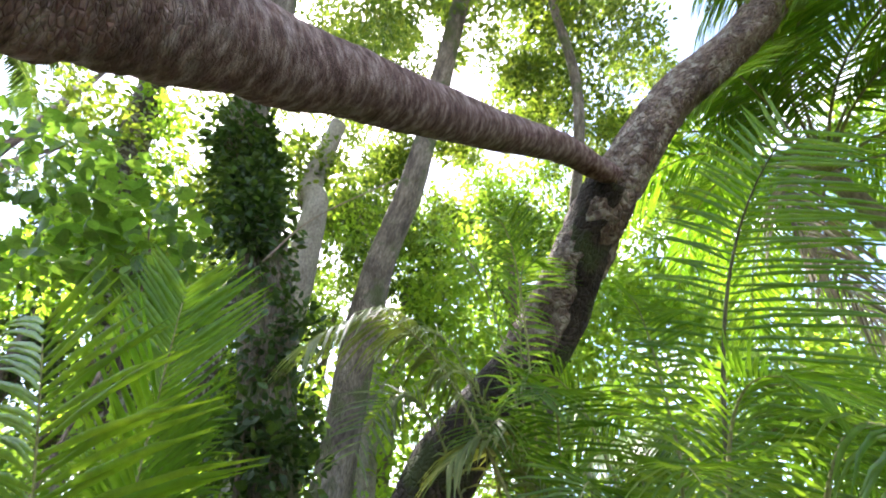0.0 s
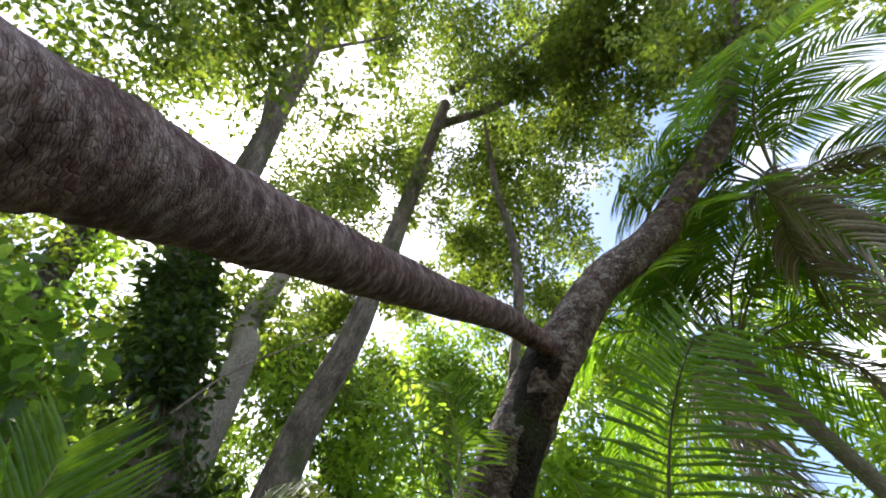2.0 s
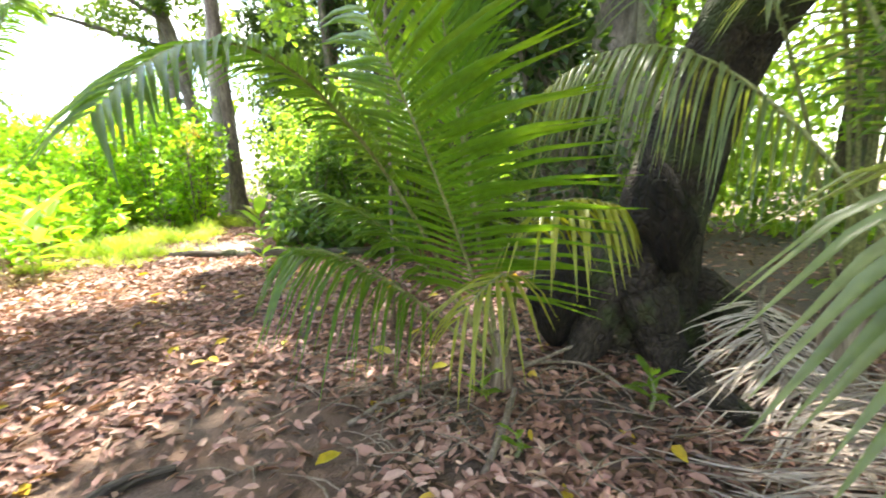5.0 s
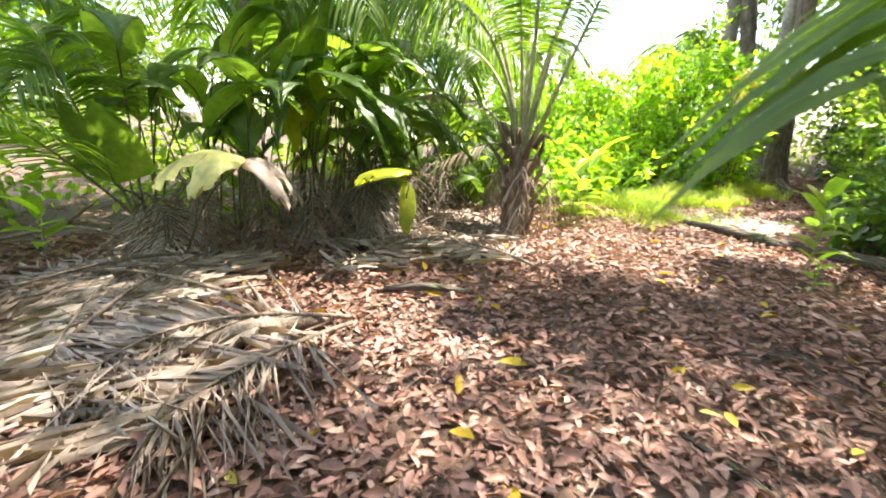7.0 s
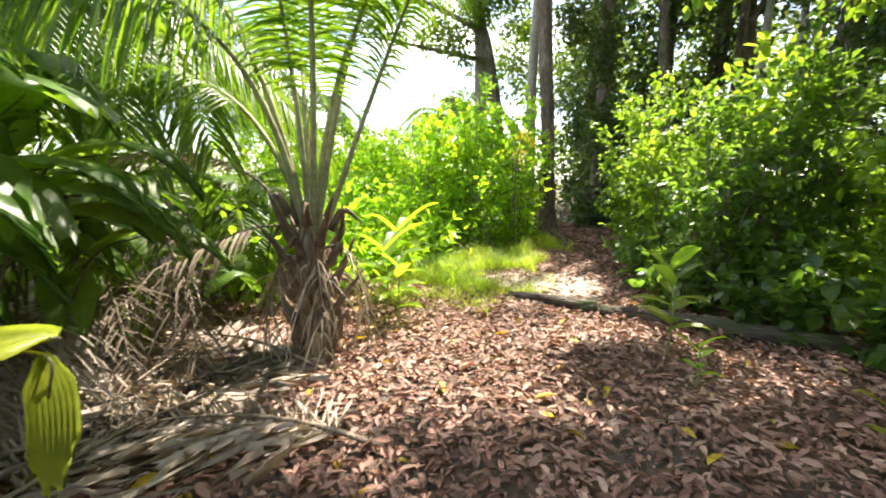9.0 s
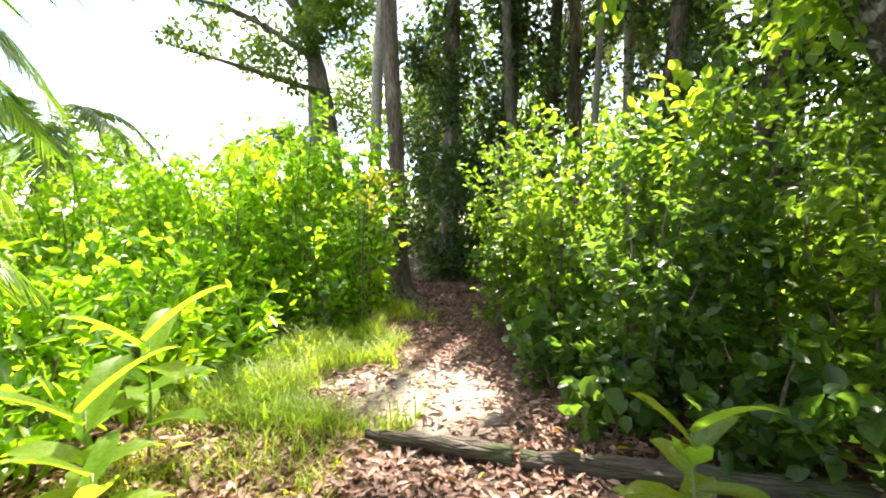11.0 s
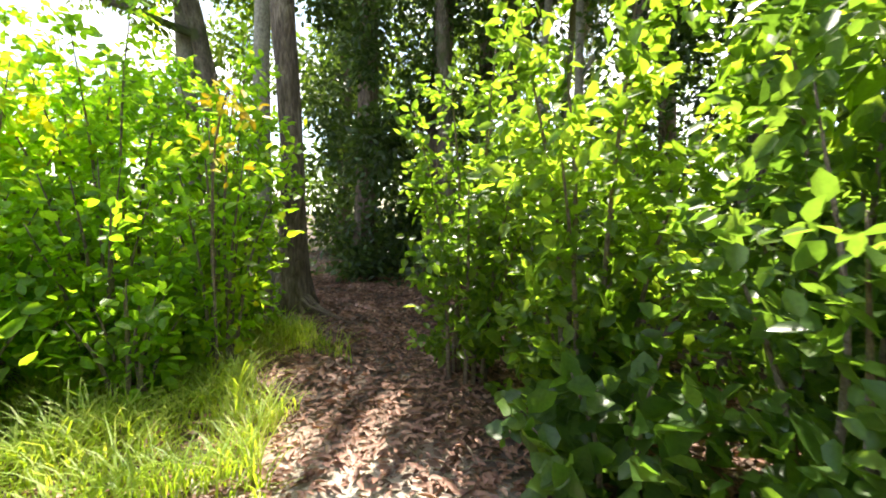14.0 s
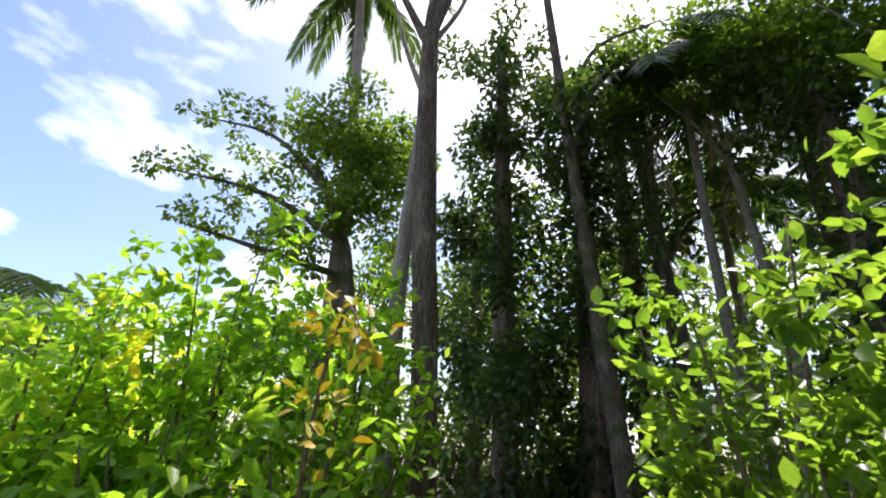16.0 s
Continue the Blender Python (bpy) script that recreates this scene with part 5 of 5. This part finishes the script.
for i in range(290):
    az, far = rng.uniform(-125, 14), rng.uniform(8.5, 15)
    x, y = 1 - math.sin(math.radians(az)) * far, 1.2 + math.cos(math.radians(az)) * far
    if y > 9.0 and x < 3.2:
        continue
    mid.append((x, y, rng.uniform(0.4, 9.5), rng.uniform(0.6, 1.2)))
for i in range(150):
    az, far = rng.uniform(-88, -33), rng.uniform(11, 17)
    mid.append((1 - math.sin(math.radians(az)) * far, 1.2 + math.cos(math.radians(az)) * far, rng.uniform(6.5, 15.5), rng.uniform(0.8, 1.5)))
part("mid_woods", foliage(np.array(mid), 74000, 0.21, flat=0.9), M_LEAF_BUSH, label="sunlit leafy thicket behind the leaning tree", category="woods", kind="stuff")

# ---- grass ----
def grass(n, height, name, label, area):
    u = rng.random((n * 3, 2))
    x, y = area[0] + u[:, 0] * (area[1] - area[0]), area[2] + u[:, 1] * (area[3] - area[2])
    edge = -2.25 - 0.07 * (y - 9) + 0.25 * np.sin(y * 2.3)
    keep = (x < edge) & (np.sin(x * 3.1) + np.cos(y * 2.7 + x) > -1.1 + rng.random(len(x)) * 0.8)
    x, y = x[keep][:n], y[keep][:n]
    n = len(x)
    h = height * rng.uniform(0.15, 1.0, n) * (0.75 + 0.5 * np.sin(x * 5.1 + 1) * np.cos(y * 4.3))
    a = rng.uniform(0, 2 * np.pi, n)
    lean = np.stack([np.cos(a), np.sin(a), 0 * a], 1) * (h * rng.uniform(0.3, 1.2, n))[:, None]
    side = np.stack([-np.sin(a), np.cos(a), 0 * a], 1) * rng.uniform(0.0025, 0.007, n)[:, None]
    o = np.stack([x, y, 0 * x], 1)
    st, ws = (0.0, 0.4, 0.75, 1.0), (1.0, 0.9, 0.6, 0.08)
    v = np.empty((n, 8, 3))
    for k in range(4):
        c = o + lean * st[k] ** 2 + np.stack([0 * h, 0 * h, h * (st[k] - 0.3 * st[k] ** 3)], 1)
        v[:, k * 2], v[:, k * 2 + 1] = c - side * ws[k], c + side * ws[k]
    k = np.arange(n)[:, None] * 8
    f = np.stack([k + [0, 1, 3, 2], k + [2, 3, 5, 4], k + [4, 5, 7, 6]], 1).reshape(-1, 4)
    part(name, (v.reshape(-1, 3), f), M_GRASS, label=label, category="grass", kind="stuff")


grass(12500, 0.46, "grass_patch", "sunlit light green grass edging the path", (-4.6, -1.9, 8.2, 13.0))
grass(2600, 0.2, "short_grass", "sparse short grass on the litter edge", (-4.0, -1.9, 7.2, 8.8))

# ---- fallen log ----
log = thing("fallen_log", (-0.6, 7.9, 0), "weathered grey fallen log lying beside the path", "log")
part("wood", tube([(-2.38, 8.2, 0.05), (-1.9, 8.1, 0.06), (-1.35, 7.98, 0.07)], [0.035, 0.06, 0.07], 14, 30, 0.35, lumps=8), M_LOG, log, "broken end with split bark")
part("wood", tube([(-1.3, 7.99, 0.04), (-0.5, 7.9, 0.05), (0.5, 7.78, 0.05), (1.4, 7.8, 0.04)], [0.07, 0.085, 0.09, 0.07], 16, 40, 0.35, lumps=11), M_LOG, log)


# ---- dead fronds, sticks and litter ----
def dead_frond(base, mid, tip, label, leaflet=0.6, pairs=64, droop=0.02, material=None, **kw):
    t = thing("dead_palm_frond", base, label, "palm frond", "dead fronds on the ground")
    ribs, strips = frond(base, mid, tip, leaflet=leaflet, pairs=int(pairs * 1.3), droop=droop, wide=0.013, start=0.12, ragged=0.3, thick=0.016, **kw)
    v = strips[0]
    v[:, 2] = np.maximum(v[:, 2], 0.015 + 0.03 * rng.random(len(v)))
    if max(base[2], mid[2], tip[2]) < 0.25:
        v[:, 2] = np.minimum(v[:, 2], 0.05 + 0.07 * rng.random(len(v)))
    part("midrib", ribs, M_STICK, t)
    part("leaf_blade", (v, strips[1]), material or M_DEAD_FROND, t)


DF = "dry grey-brown palm frond lying on the leaf litter"
dead_frond((-2.80, 3.05, 0.05), (-3.27, 4.15, 0.12), (-3.21, 5.49, 0.06), DF, 0.55)
dead_frond((-2.07, 3.03, 0.06), (-2.38, 2.13, 0.12), (-1.89, 1.54, 0.08), DF, 0.8, 54)
dead_frond((-3.42, 2.57, 0.10), (-3.68, 1.76, 0.16), (-3.68, 1.00, 0.10), DF, 0.6)
dead_frond((-2.01, 3.01, 0.05), (-1.75, 2.28, 0.10), (-1.49, 1.84, 0.06), DF, 0.6)
dead_frond((-2.13, 4.90, 0.05), (-2.90, 4.70, 0.12), (-3.51, 4.22, 0.08), DF, 0.5)
dead_frond((-6.62, 6.91, 0.10), (-4.62, 5.21, 0.20), (-3.64, 4.39, 0.06), DF, 0.5)
dead_frond((-4.93, 6.07, 0.50), (-4.97, 5.32, 0.40), (-4.58, 4.45, 0.08), DF, 0.6, droop=0.5)
dead_frond((-4.4, 4.6, 0.7), (-4.1, 4.3, 0.45), (-3.7, 3.9, 0.06), DF, 0.55, droop=0.5)
dead_frond((-5.2, 2.4, 0.5), (-4.6, 2.3, 0.35), (-4.0, 2.1, 0.05), DF, 0.55, droop=0.4)
dead_frond((3.4, 2.9, 0.3), (2.9, 2.5, 0.18), (2.3, 2.2, 0.05), DF, 0.5, droop=0.3)
dead_frond((3.3, 3.6, 0.5), (3.0, 3.2, 0.25), (2.9, 2.6, 0.05), DF, 0.5, droop=0.3)
dead_frond((-6.6, 4.9, 0.5), (-5.8, 4.7, 0.4), (-5.0, 4.6, 0.06), DF, 0.6, droop=0.3)

# hanging skirt of dead fronds, darkened by colour to look shaded
for i in range(9):
    k = i / 8
    foot_ = np.array([-3.6 + rng.normal() * 0.15 - 0.4 * abs(k - 0.5), 2.3 + 2.7 * k, 0.04])
    top_ = np.array([foot_[0] - rng.uniform(0.7, 1.0), foot_[1] + rng.normal() * 0.25, rng.uniform(0.45, 1.2)])
    dead_frond(top_, top_ * 0.45 + foot_ * 0.55 + (0.1, 0, 0.2), foot_, "withered frond hanging under the palm clump, coloured darker brown for shade", 0.36, 26, droop=0.7, material=M_DEAD_FROND_SHADED)
for i in range(7):
    a = rng.uniform(0, 6.28)
    o = np.array([-4.3 + rng.normal() * 0.5, 4.3 + rng.normal() * 0.7, 0.0])
    w_ = np.array([math.cos(a), math.sin(a), 0]) * 0.8
    dead_frond(o - w_ + (0, 0, 0.08), o + (0, 0, 0.2), o + w_ + (0, 0, 0.05), DF, 0.5)
for i in range(4):
    a = rng.uniform(0, 6.28)
    o = np.array([-3.6 + rng.normal() * 0.4, 1.7 + rng.normal() * 0.4, 0.0])
    w_ = np.array([math.cos(a), math.sin(a), 0]) * 0.9
    dead_frond(o - w_ + (0, 0, 0.08), o + (0, 0, 0.18), o + w_ + (0, 0, 0.05), DF, 0.55)
sheath = thing("palm_sheath", (-2.25, 2.05, 0.00), "curled tan palm leaf sheath on the litter", "palm sheath")
part("husk", tube([(-2.23, 2.02, 0.03), (-2.21, 2.42, 0.06), (-2.19, 2.92, 0.03)], [0.02, 0.075, 0.02], 10, 18, 0.25), M_STICK, sheath)


def stick(points, radii, label, material=None):
    t = thing("fallen_stick", points[0], label, "stick", "fallen sticks")
    part("wood", tube(points, radii, 8, 20, 0.25), material or M_STICK, t)


stick([(-2.45, 3.49, 0.04), (-2.18, 3.72, 0.09), (-2.00, 4.03, 0.04)], [0.03, 0.035, 0.02], "short thick curved stick on the litter", M_LOG)
stick([(1.32, 2.73, 0.02), (1.49, 3.05, 0.03), (1.65, 3.40, 0.04)], [0.014, 0.02, 0.016], "pale dry stalk leading to the young palm")
stick([(1.71, 3.62, 0.04), (2.36, 3.79, 0.14), (3.26, 3.95, 0.06)], [0.012, 0.011, 0.009], "thin pale twig against the roots")
stick([(1.80, 3.72, 0.04), (2.14, 3.62, 0.05), (2.28, 3.29, 0.03)], [0.01, 0.012, 0.008], "thin curved twig on the litter")
stick([(0.76, 3.21, 0.02), (0.99, 3.39, 0.04), (1.32, 3.60, 0.03)], [0.015, 0.018, 0.01], "dry stick on the bare soil")
stick([(-0.18, 2.79, 0.02), (-0.07, 2.91, 0.03), (0.08, 2.98, 0.02)], [0.03, 0.03, 0.02], "flat dry branch piece on the soil", M_LOG)
stick([(-0.28, 3.80, 0.02), (-0.01, 3.74, 0.03), (0.22, 3.70, 0.02)], [0.015, 0.02, 0.015], "short dry stick on the litter", M_LOG)
stick([(-6.02, 1.33, 0.05), (-7.36, 1.83, 0.30), (-12.35, 2.57, 0.50)], [0.02, 0.02, 0.015], "bent bare branch among the palms")
stick([(-5.54, 0.82, 0.05), (-5.32, 1.48, 0.15), (-4.54, 2.17, 0.04)], [0.02, 0.018, 0.012], "long bare branch lying on the litter")
stick([(-3.99, 1.10, 0.06), (-3.84, 1.59, 0.10), (-3.53, 2.50, 0.06)], [0.022, 0.02, 0.012], "long pale stalk lying on dead fronds")
stick([(-7.71, 7.42, 0.30), (-7.32, 7.96, 0.40), (-6.02, 7.84, 0.35)], [0.015, 0.02, 0.02], "bowed grey stalk beside the palm")


def litter(n, area, size, name, label, material, height=0.02, keep=None):
    x = rng.uniform(area[0], area[1], n)
    y = rng.uniform(area[2], area[3], n)
    if keep is not None:
        k = keep(x, y)
        x, y = x[k], y[k]
    n = len(x)
    z = rng.random(n) * height + 0.006 + np.array([ground_height(a, b) for a, b in zip(x, y)])
    a = rng.uniform(0, 2 * np.pi, n)
    way = np.stack([np.cos(a), np.sin(a), rng.normal(size=n) * 0.24], 1)
    up = unit(np.stack([rng.normal(size=n) * 0.5, rng.normal(size=n) * 0.5, np.ones(n)], 1))
    v, f = leaves(np.stack([x, y, z], 1), way, up, size * rng.uniform(0.4, 1.45, n), 0.38, fold=0.22, droop=0.12)
    part(name, (v, f), material, label=label, category="leaf litter", kind="stuff")


def on_path(x, y):
    sand_ = ((x + 2.0) ** 2 + ((y - 8.9) * 0.7) ** 2 < 0.42) & (rng.random(len(x)) < 0.85)
    bare = ((x - 0.3) ** 2 / 0.5 + (y - 3.0) ** 2 / 0.25 < 1) & (rng.random(len(x)) < 0.75)
    grass_ = (x < -2.5) & (y > 8.4) & (y < 12.5) & (rng.random(len(x)) < 0.45)
    return ~sand_ & ~bare & ~grass_


litter(66000, (-5.5, 4.2, 0.2, 9.0), 0.074, "leaf_litter", "thick litter of curled brown and reddish dead leaves", M_DEAD, 0.035, on_path)
litter(36000, (-4.2, 1.2, 8.8, 18.0), 0.07, "leaf_litter", "brown dead leaves along the shaded path", M_DEAD, 0.03, on_path)
litter(22000, (-12, 9, -6, 24), 0.1, "leaf_litter", "scattered dead leaves under the trees", M_DEAD, 0.02)
litter(260, (-4.5, 2.5, 1.5, 9.0), 0.12, "yellow_leaves", "scattered fallen yellow and green leaves", M_YELLOW, 0.05, on_path)
twigs = []
for i in range(420):
    x, y, a, ln = rng.uniform(-5, 4), rng.uniform(0.5, 12), rng.uniform(0, math.pi), rng.uniform(0.12, 0.5)
    d = np.array([math.cos(a), math.sin(a), 0]) * ln
    o = np.array([x, y, 0.025])
    twigs.append(tube([o - d / 2, o + np.array([0.02, 0.02, rng.uniform(0, 0.03)]), o + d / 2], [0.003, 0.0045, 0.002], 4, 5))
for i in range(330):
    x, y, a, ln = rng.uniform(0.4, 3.4), rng.uniform(1.8, 4.4), rng.uniform(0, math.pi), rng.uniform(0.1, 0.45)
    d = np.array([math.cos(a), math.sin(a), 0]) * ln
    o = np.array([x, y, rng.uniform(0.025, 0.05)])
    twigs.append(tube([o - d / 2, o + np.array([0.02, 0.02, rng.uniform(0, 0.03)]), o + d / 2], [0.003, 0.005, 0.002], 4, 5))
part("fine_twigs", joined(twigs), M_STICK, label="fine dry twigs and stalks strewn in the litter", category="twigs", kind="stuff")
